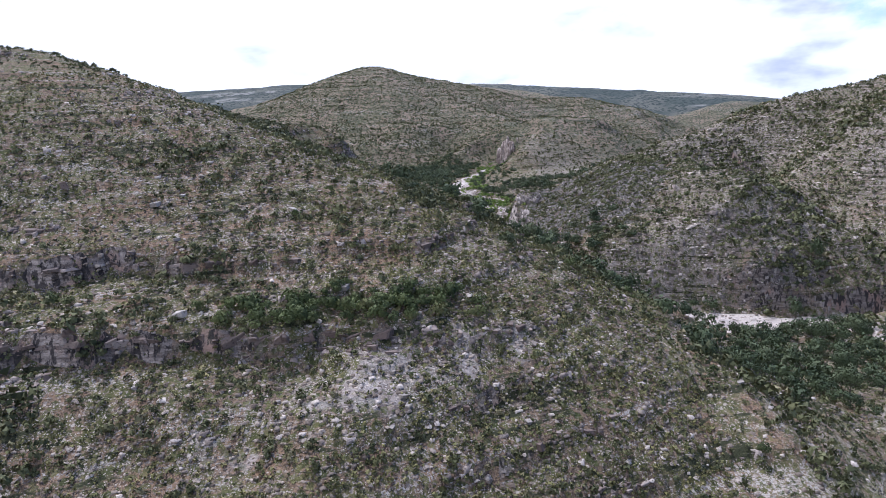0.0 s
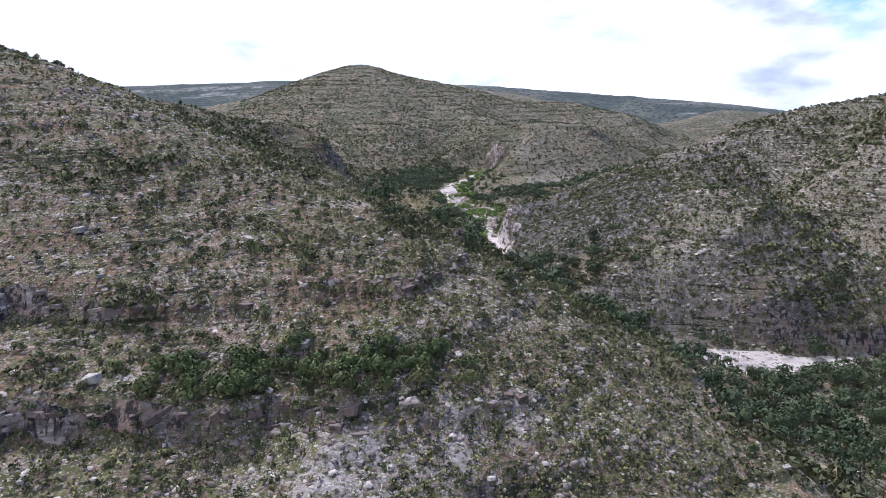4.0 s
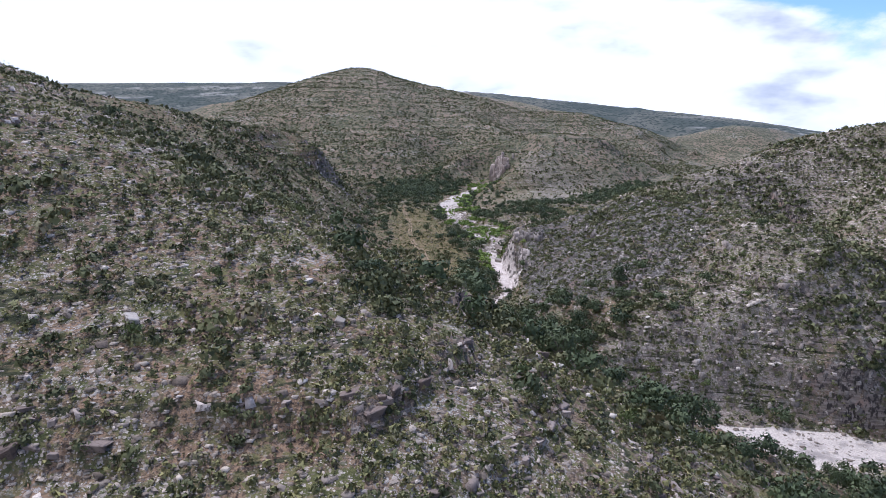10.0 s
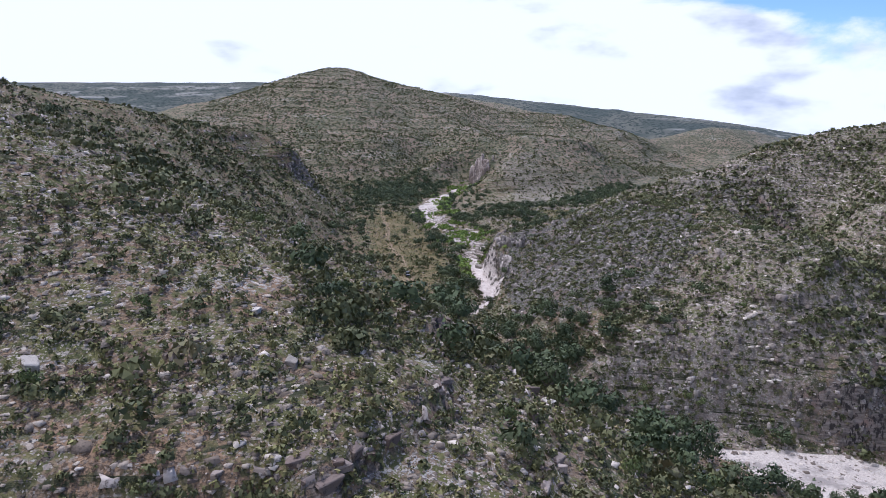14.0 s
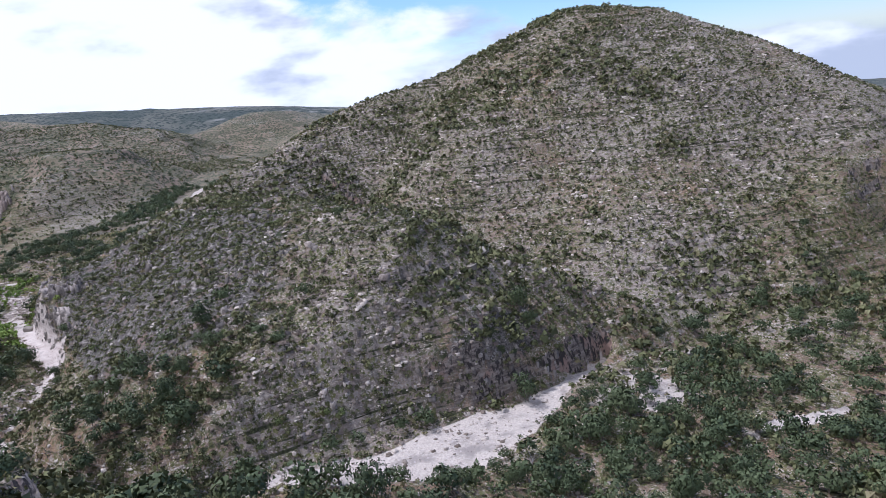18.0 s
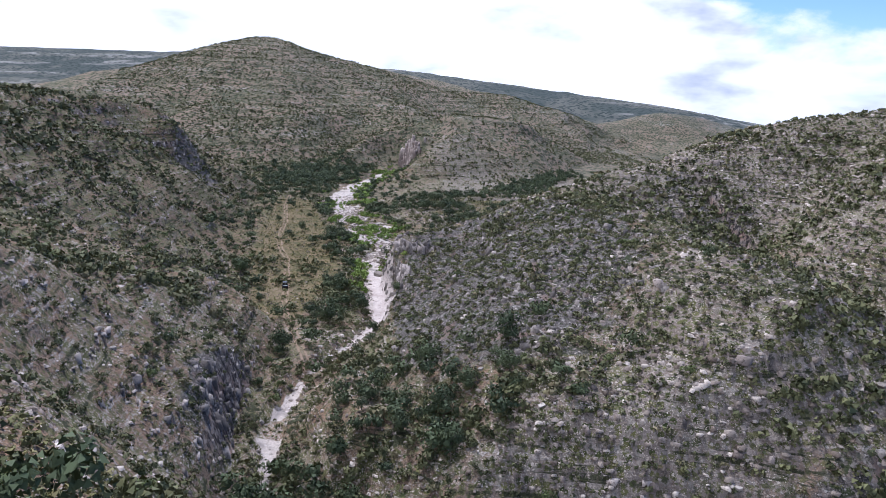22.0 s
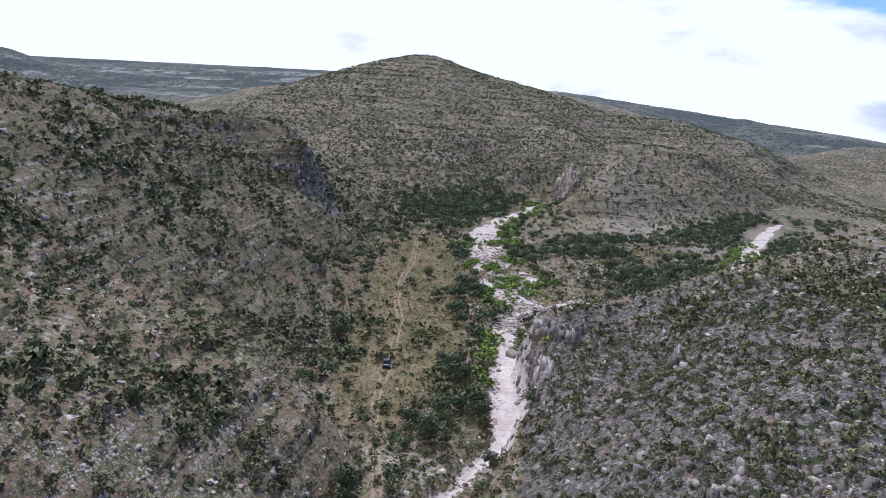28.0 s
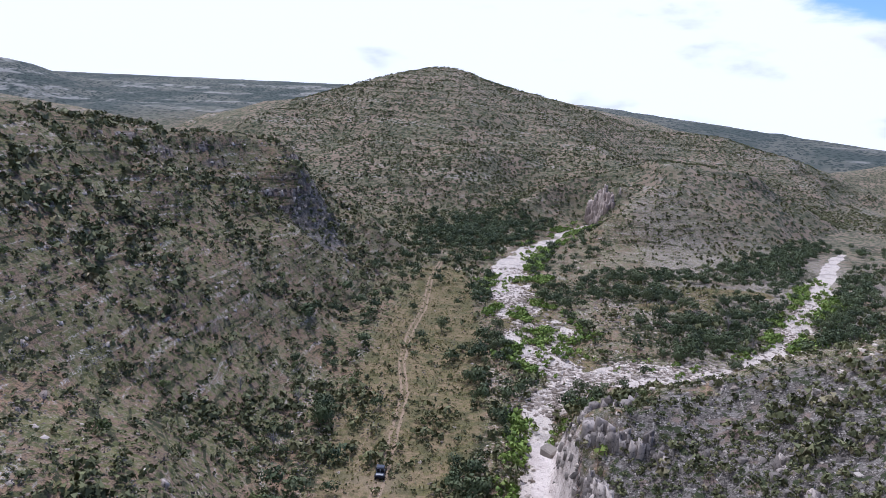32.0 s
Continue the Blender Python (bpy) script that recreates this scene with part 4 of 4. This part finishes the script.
def make_shrub(seed):
    v, f, soft = leafy(300, 1.0, 0.8, 7, 0.062, seed)
    ob = new("shrub", mesh_from("shrub", v, f, M_BUSH_ONE, normals=soft))
    return tagged(ob, "dark green rounded shrub among pale stones", "shrub", "large shrubs on the slopes")


def boulder_shape(seed, rough=0.16):
    """A faceted block with bevelled, uneven corners."""
    r = np.random.default_rng(seed)
    bm = bmesh.new()
    bmesh.ops.create_cube(bm, size=1.0)
    for v in bm.verts:
        v.co = v.co + Vector(r.uniform(-rough, rough, 3))
    bmesh.ops.bevel(bm, geom=bm.edges[:], offset=0.1, segments=1, affect="EDGES")
    for v in bm.verts:
        v.co = v.co + Vector(r.uniform(-0.03, 0.03, 3))
        v.co.z = max(v.co.z, -0.4) * 0.62
    me = bpy.data.meshes.new("boulder")
    bm.to_mesh(me)
    bm.free()
    me.materials.append(M_BOULDER)
    return me


LEDGES = [boulder_shape(480 + k, 0.25) for k in range(10)]
for me in LEDGES:
    me.materials[0] = M_LEDGE_ONE


def ground_at(x, y):
    return float(ground_z(np.array([x], float), np.array([y], float))[0])


def put_all(makers, x, y, z, sizes, sink=0.1):
    """Copies of the made things at those places; the first ones are used themselves."""
    for n, (px, py, pz, s) in enumerate(zip(x, y, z, sizes)):
        m = pose(px, py, pz - sink, 0, 0, float(rng.uniform(0, 360)))
        ob = makers[n % len(makers)]
        if n >= len(makers):
            ob = copy_thing(ob, m)
        else:
            ob.matrix_basis = m
        ob.scale = (s * float(rng.uniform(0.85, 1.15)), s * float(rng.uniform(0.85, 1.15)), s * float(rng.uniform(0.85, 1.2)))


def tree_density(x, y, z, slope):
    foot = np.exp(-(((x - 20) / 24) ** 2 + ((y + 2) / 26) ** 2))
    woods = 1.1 * np.exp(-(((x - 60) / 22) ** 2 + ((y - 250) / 24) ** 2)) + 0.8 * (1 - step(4, 16, along(x, y, [(96, 262, 0), (122, 320, 0), (150, 400, 0)])[0])) + 0.5 * (1 - step(4, 12, along(x, y, [(74, 285, 0), (98, 338, 0), (130, 420, 0)])[0])) + 1.4 * np.exp(-(((x + 52) / 34) ** 2 + ((y - 425) / 55) ** 2)) + np.exp(-(((x - 40) / 34) ** 2 + ((y - 300) / 16) ** 2)) + 0.9 * (1 - step(6, 16, along(x, y, [(28, 335, 0), (62, 345, 0), (92, 372, 0), (128, 440, 0), (160, 490, 0)])[0]))
    flat = np.exp(-(((x - 85) / 62) ** 2 + ((y + 80) / 34) ** 2))
    strip = 1 - step(3, 9, along(x, y, [(0, 84, 0), (-8, 110, 0), (-8, 165, 0), (-16, 215, 0), (-26, 270, 0)])[0])
    d = 0.14 * wet(x, y) + 0.42 * strip * step(-0.15, 0.2, fbm(x, y, 16, 105, 2)) + 0.6 * woods + 0.5 * foot + 0.5 * flat
    return np.clip(d, 0, 1) * open_ground(x, y) * (1 - 0.85 * meadow_mask(x, y)) * (slope < 0.95) * (1 - 0.9 * near_bed(x, y, 11) * step(170, 200, y))


x, y, z, sl = scatter(24000, -120, 230, -130, 500, tree_density)
order = np.argsort(y)
x, y, z = x[order], y[order], z[order]
near = np.where(y < 330)[0]
pick = rng.permutation(near)[:290]
rest = np.setdiff1d(np.arange(len(x)), pick)
TREES = [make_tree(300 + 2 * k, w, h, n) for k, (w, h, n) in enumerate(((4.2, 3.8, 170), (3.4, 3.6, 150), (5.0, 4.2, 190), (3.0, 3.0, 130), (4.0, 4.6, 170)))]
put_all(TREES, x[pick], y[pick], z[pick], rng.uniform(0.65, 1.5, len(pick)))
WOOD = [leafy(190, 4.0, 3.8, 9, 0.29, 340 + s) for s in range(6)]
many("woods", WOOD, x[rest], y[rest], z[rest] - 0.1, rng.uniform(0.7, 1.45, len(rest)), M_TREE, "dark green juniper and oak woods on the valley floor", "trees")

x, y, z, sl = scatter(4000, -110, 200, -160, 300, lambda x, y, z, s: bush_density(x, y, z, s) * 0.5 * seen_zone(x, y, z))
keep = ~((x < -50) & (z > 45))
x, y, z = x[keep][:280], y[keep][:280], z[keep][:280]
put_all([make_shrub(400 + k) for k in range(6)], x, y, z, rng.uniform(1.6, 2.9, len(x)))

dead_x, dead_y = np.array([16.0, -70, -78, -62, -52, -66, -48, 60, 66, 72, 56, 78]), np.array([-46.0, 118, 128, 140, 150, 158, 128, 252, 262, 248, 270, 268])
put_all([make_dead(440 + k, 3.6) for k in range(3)], dead_x, dead_y, [ground_at(a, b) for a, b in zip(dead_x, dead_y)], np.where(dead_y > 200, 1.9, 1.0) * rng.uniform(0.75, 1.2, len(dead_x)))
fallen = make_dead(447, 5.0)
fallen.matrix_basis = pose(75, -60, ground_at(75, -60) + 0.7, 0, 72, 35)
tagged(fallen, "bleached dead tree lying on the scrub beside the gravel bar", "dead tree")

SHAPES = [boulder_shape(460 + k) for k in range(10)]
KNOWN = [(113, -1, 2.8), (103, -9, 2.2), (-49, -152, 1.7), (-20, -146, 1.7), (-63, -127, 1.5), (-12, -147, 1.2), (9, 148, 3.2), (1, 151, 2.6), (-38, -122, 1.4), (-25, -142, 1.8), (118, 3, 2.0), (108, 2, 1.8)]
x, y, z, sl = scatter(3000, -120, 240, -170, 200, stone_density)
bx = np.concatenate([[k[0] for k in KNOWN], x[:270]])
by = np.concatenate([[k[1] for k in KNOWN], y[:270]])
bs = np.concatenate([[k[2] for k in KNOWN], rng.uniform(0.5, 1.0, 270)])
for n, (px, py, s) in enumerate(zip(bx, by, bs)):
    ob = new("boulder", SHAPES[n % len(SHAPES)])
    ob.matrix_basis = pose(px, py, ground_at(px, py) + 0.1 * s, float(rng.uniform(-12, 12)), float(rng.uniform(-12, 12)), float(rng.uniform(0, 360)))
    ob.scale = (s * float(rng.uniform(0.9, 1.5)), s, s * float(rng.uniform(0.8, 1.2)))
    tagged(ob, "pale grey limestone boulder lying on the slope", "boulder", "boulders on the slopes")


# banks of ledge rock nearest the flight, block by block
x, y, z, sl = scatter(60000, -85, 30, -165, -85, lambda x, y, z, s: np.exp(-((ledge_phase(x, y, z) - 0.74) / 0.10) ** 2) * step(-0.3, 0.2, vnoise(x, y, 28, 29) + 0.45 * vnoise(x, y, 9, 37)))
for n, (px, py, pz) in enumerate(zip(x[:300], y[:300], z[:300])):
    ob = new("ledge_block", LEDGES[n % len(LEDGES)])
    a = math.degrees(math.atan2(float(ground_z(px, py + 1) - pz), float(ground_z(px + 1, py) - pz))) + 90
    s = 0.3 + 0.9 * float(rng.uniform(0, 1)) ** 2
    ob.matrix_basis = pose(px, py, pz - 0.15 * s, float(rng.uniform(-6, 6)), float(rng.uniform(-6, 6)), a + float(rng.normal(0, 35)))
    ob.scale = (s * float(rng.uniform(1.0, 2.4)), s, s * float(rng.uniform(1.0, 2.0)))
    tagged(ob, "rust-grey limestone block in a broken ledge", "rock", "ledge blocks")


def bench_y(px, level):
    """Where the slope north of the flight's start first rises above that height."""
    ys = np.arange(-178.0, -95.0, 0.5)
    zs = ground_z(np.full(ys.shape, px), ys)
    return float(ys[np.argmax(zs > bench_level(px, level))])


# capping slabs of the two benches, cracked into blocks
for level, x0, x1 in ((34.1, -98, -32), (26.2, -92, -7)):
    px = float(x0)
    while px < x1:
        w = 0.7 + 2.6 * float(rng.uniform()) ** 1.6
        if rng.uniform() < 0.74:
            py = bench_y(px, level)
            a = math.degrees(math.atan2(bench_y(px + 1.5, level) - bench_y(px - 1.5, level), 3.0))
            h = float(rng.uniform(0.6, 1.9))
            ob = new("ledge_block", LEDGES[int(rng.integers(0, len(LEDGES)))])
            ob.matrix_basis = pose(px, py + 0.2, bench_level(px, level) + 0.2 - 0.25 * h + float(rng.uniform(-0.4, 0.2)), float(rng.uniform(-14, 14)), float(rng.uniform(-9, 9)), max(-60.0, min(60.0, a)) + float(rng.uniform(-22, 22)))
            ob.scale = (w * 1.05, float(rng.uniform(0.9, 2.0)), h * 1.4)
            tagged(ob, "rust-grey limestone slab capping a dark rock ledge", "rock", "ledge blocks")
        px += w * 0.92

bench_shrubs = [make_shrub(420 + k) for k in range(4)]
bench_x = rng.uniform(-42, 0, 90)
bench_n = np.array([bench_y(v, 26.2) for v in bench_x]) + rng.uniform(0.8, 8.5, 90)
put_all(bench_shrubs, bench_x, bench_n, ground_z(bench_x, bench_n), rng.uniform(1.8, 3.4, 90))


# fluted crag of the prow, column by column
def flute(seed):
    """A tapered, uneven rock column, 1 across and 1 high, standing on z = 0."""
    r = np.random.default_rng(seed)
    n = 6
    t = np.arange(n) * 2 * math.pi / n + r.uniform(-0.3, 0.3, n)
    rows = [np.c_[k * np.cos(t) * r.uniform(0.38, 0.56, n), k * np.sin(t) * r.uniform(0.34, 0.6, n), z + r.uniform(-0.22, 0.22, n) * (z > 0)] for k, z in ((1.12, -0.1), (1.0, 0.55), (0.86, 0.95))]
    i = np.arange(n)
    f = np.concatenate([np.stack([i, (i + 1) % n, (i + 1) % n + n, i + n], 1) + n * k for k in (0, 1)] + [np.array([[12, 13, 14, 15], [12, 15, 16, 17]])])
    return np.concatenate(rows), f


x, y, z, sl = scatter(60000, 6, 48, 92, 146, lambda x, y, z, s: step(1.0, 1.5, s) * (z > -8) * (along(x, y, [(8, 150, 0), (11, 122, 0), (13, 98, 0), (12, 84, 0)])[0] > 5.5) * (1 - step(0, 26, x - 14 - 0.55 * (140 - y))))
x, y, z = x[:560], y[:560], z[:560]
st = np.stack([rng.uniform(0.6, 2.2, len(x)), rng.uniform(0.5, 1.3, len(x)), rng.uniform(1.2, 2.6, len(x))], 1)
many("cliff_columns", [flute(500 + k) for k in range(8)], x, y, z - 1.9, rng.uniform(0.7, 1.9, len(x)), M_PROW, "grey and pinkish fluted limestone cliff above the washed slab", "cliff", st)


# the pink cliff that ends the low hill upstream
x, y, z, sl = scatter(20000, 8, 44, 496, 530, lambda x, y, z, s: step(0.9, 1.6, s) * (z < 32))
x, y, z = x[:150], y[:150], z[:150]
st = np.stack([rng.uniform(0.8, 1.4, len(x)), rng.uniform(0.8, 1.4, len(x)), rng.uniform(1.4, 3.0, len(x))], 1)
many("far_cliff_columns", [flute(520 + k) for k in range(6)], x, y, z - 1.0, rng.uniform(1.6, 3.2, len(x)), M_FAR_CLIFF, "pinkish grey limestone cliff at the end of a low hill", "cliff", st)


# crags: tall cracked blocks on the cliffs
def crag_density(x, y, z, slope):
    near = np.exp(-(((x - 20) / 14) ** 2 + ((y - 118) / 26) ** 2)) + np.exp(-(((x + 18) / 12) ** 2 + ((y - 14) / 26) ** 2))
    near += np.exp(-(((x + 98) / 16) ** 2 + ((y - 278) / 22) ** 2)) + np.exp(-(((x - 98) / 20) ** 2 + ((y + 26) / 6) ** 2)) + np.exp(-(((x - 28) / 10) ** 2 + ((y - 510) / 12) ** 2))
    return np.clip(near * step(0.9, 1.8, slope) + 0.35 * crag_mask(x, y) * step(-0.2, 0.3, fbm(x, y, 9, 87, 2)), 0, 1)


x, y, z, sl = scatter(60000, -120, 130, -40, 530, crag_density)
x, y, z = x[:4200], y[:4200], z[:4200]
turn = np.arctan2(ground_z(x, y + 1) - z, ground_z(x + 1, y) - z) + rng.normal(0, 0.5, len(x))
st = np.stack([rng.uniform(0.6, 1.5, len(x)), rng.uniform(0.6, 1.2, len(x)), rng.uniform(1.4, 3.6, len(x))], 1)
many("cliff_blocks", STONES, x, y, z - 0.5, rng.uniform(0.5, 1.5, len(x)), M_CRAG, "grey and rust-stained cracked limestone cliff blocks", "cliff", st, turn)


# ---- the parked off-road buggy ----
def slab_box(x0, x1, y0, y1, z0, z1, taper=0.0, bevel=0.03):
    """A box with bevelled edges, drawn in towards the top."""
    bm = bmesh.new()
    bmesh.ops.create_cube(bm, size=1.0)
    for v in bm.verts:
        k = 1 - taper * (v.co.z + 0.5)
        v.co = Vector(((x0 + x1) / 2 + v.co.x * (x1 - x0) * k, (y0 + y1) / 2 + v.co.y * (y1 - y0) * k, (z0 + z1) / 2 + v.co.z * (z1 - z0)))
    if bevel:
        bmesh.ops.bevel(bm, geom=bm.edges[:], offset=bevel, segments=2, affect="EDGES")
    return bm


def bm_part(name, bm, material, parent, label=""):
    me = bpy.data.meshes.new(name)
    bm.to_mesh(me)
    bm.free()
    me.materials.append(material)
    ob = new(name, me)
    ob.parent = parent
    return tagged(ob, label)


def ring(radius, width, inner, x, y, z):
    """A wheel ring lying across x."""
    bm = bmesh.new()
    prof = [(inner, -width / 2), (radius * 0.93, -width / 2), (radius, -width * 0.32), (radius, width * 0.32), (radius * 0.93, width / 2), (inner, width / 2)]
    rings = [[bm.verts.new((x + w, y + r * math.cos(a), z + r * math.sin(a))) for r, w in prof] for a in [k * math.pi / 10 for k in range(20)]]
    for k in range(20):
        a, b = rings[k], rings[(k + 1) % 20]
        for i in range(len(prof)):
            j = (i + 1) % len(prof)
            bm.faces.new((a[i], a[j], b[j], b[i]))
    bmesh.ops.recalc_face_normals(bm, faces=bm.faces[:])
    return bm


def make_buggy():
    car = new("off_road_buggy")
    bm_part("chassis", slab_box(-0.62, 0.62, -1.75, 1.75, 0.42, 0.62), M_BLACK, car)
    hood = bm_part("hood", slab_box(-0.66, 0.66, 0.75, 1.75, 0.62, 1.02, 0.16, 0.06), M_PAINT, car, "dark blue sloping hood")
    for sx in (-0.45, 0.45):
        bm_part("headlight", slab_box(sx - 0.12, sx + 0.12, 1.68, 1.77, 0.78, 0.90), M_LAMP, hood, "clear headlight")
    bm_part("body", slab_box(-0.74, 0.74, -0.75, 0.80, 0.60, 0.98, 0.04, 0.05), M_PAINT, car, "dark blue body tub")
    bed = bm_part("cargo_bed", slab_box(-0.72, 0.72, -1.80, -0.78, 0.72, 1.08, -0.05, 0.03), M_PAINT, car, "dark blue cargo bed")
    bm_part("bed_liner", slab_box(-0.62, 0.62, -1.70, -0.88, 1.05, 1.10, 0.0, 0.01), M_STEEL, bed, "grey bed floor")
    for sx in (-0.34, 0.34):
        seat = bm_part("seat", slab_box(sx - 0.27, sx + 0.27, -0.45, 0.12, 0.92, 1.08, 0.05, 0.04), M_BLACK, car)
        bm_part("backrest", slab_box(sx - 0.26, sx + 0.26, -0.58, -0.42, 1.05, 1.62, 0.08, 0.04), M_BLACK, seat)
    bm_part("roof", slab_box(-0.70, 0.70, -0.70, 0.45, 1.90, 1.97, 0.04, 0.02), M_PAINT, car, "dark blue roof")
    bm_part("windscreen", slab_box(-0.60, 0.60, 0.55, 0.59, 1.12, 1.50, 0.1, 0.0), M_PALE_SCREEN, car, "windscreen with a pale reflection painted into its colour")
    for sx in (-0.68, 0.68):
        for a, b in (((sx, 0.75, 0.95), (sx * 0.95, 0.42, 1.92)), ((sx, -0.72, 0.95), (sx * 0.95, -0.66, 1.92)), ((sx * 0.95, -0.66, 1.92), (sx * 0.95, 0.42, 1.92))):
            part("roll_bar", *rod(a, b, 0.03, 0.03, 8), M_BLACK, car)
        for sy in (-1.2, 1.2):
            wheel = bm_part("wheel", ring(0.20, 0.20, 0.04, sx * 1.12, sy, 0.36), M_STEEL, car)
            bm_part("tyre", ring(0.36, 0.26, 0.20, sx * 1.12, sy, 0.36), M_TYRE, wheel)
            part("fender", *joined([rod((sx * 1.12 - 0.14, sy - 0.40, 0.68), (sx * 1.12 - 0.14, sy + 0.40, 0.74), 0.05, 0.05, 6), rod((sx * 1.12 + 0.12, sy - 0.40, 0.66), (sx * 1.12 + 0.12, sy + 0.40, 0.72), 0.05, 0.05, 6)]), M_BLACK, car)
    part("steering_wheel", *rod((-0.34, 0.42, 1.22), (-0.34, 0.47, 1.24), 0.17, 0.17, 12), M_BLACK, car)
    return tagged(car, "dark blue off-road buggy parked on the dirt track", "vehicle")


buggy = make_buggy()
buggy.matrix_basis = pose(-23.5, 125.5, ground_at(-23.5, 125.5), 0, 0, 12)
buggy.scale = (1.15, 1.15, 1.15)

# the lone tree on the crest
lone = copy_thing(TREES[1], pose(-141, 103, ground_at(-141, 103) - 0.1, 0, 0, 40))
lone.scale = (0.45, 0.45, 0.9)
tagged(lone, "lone dark tree standing on the bare crest", "tree")
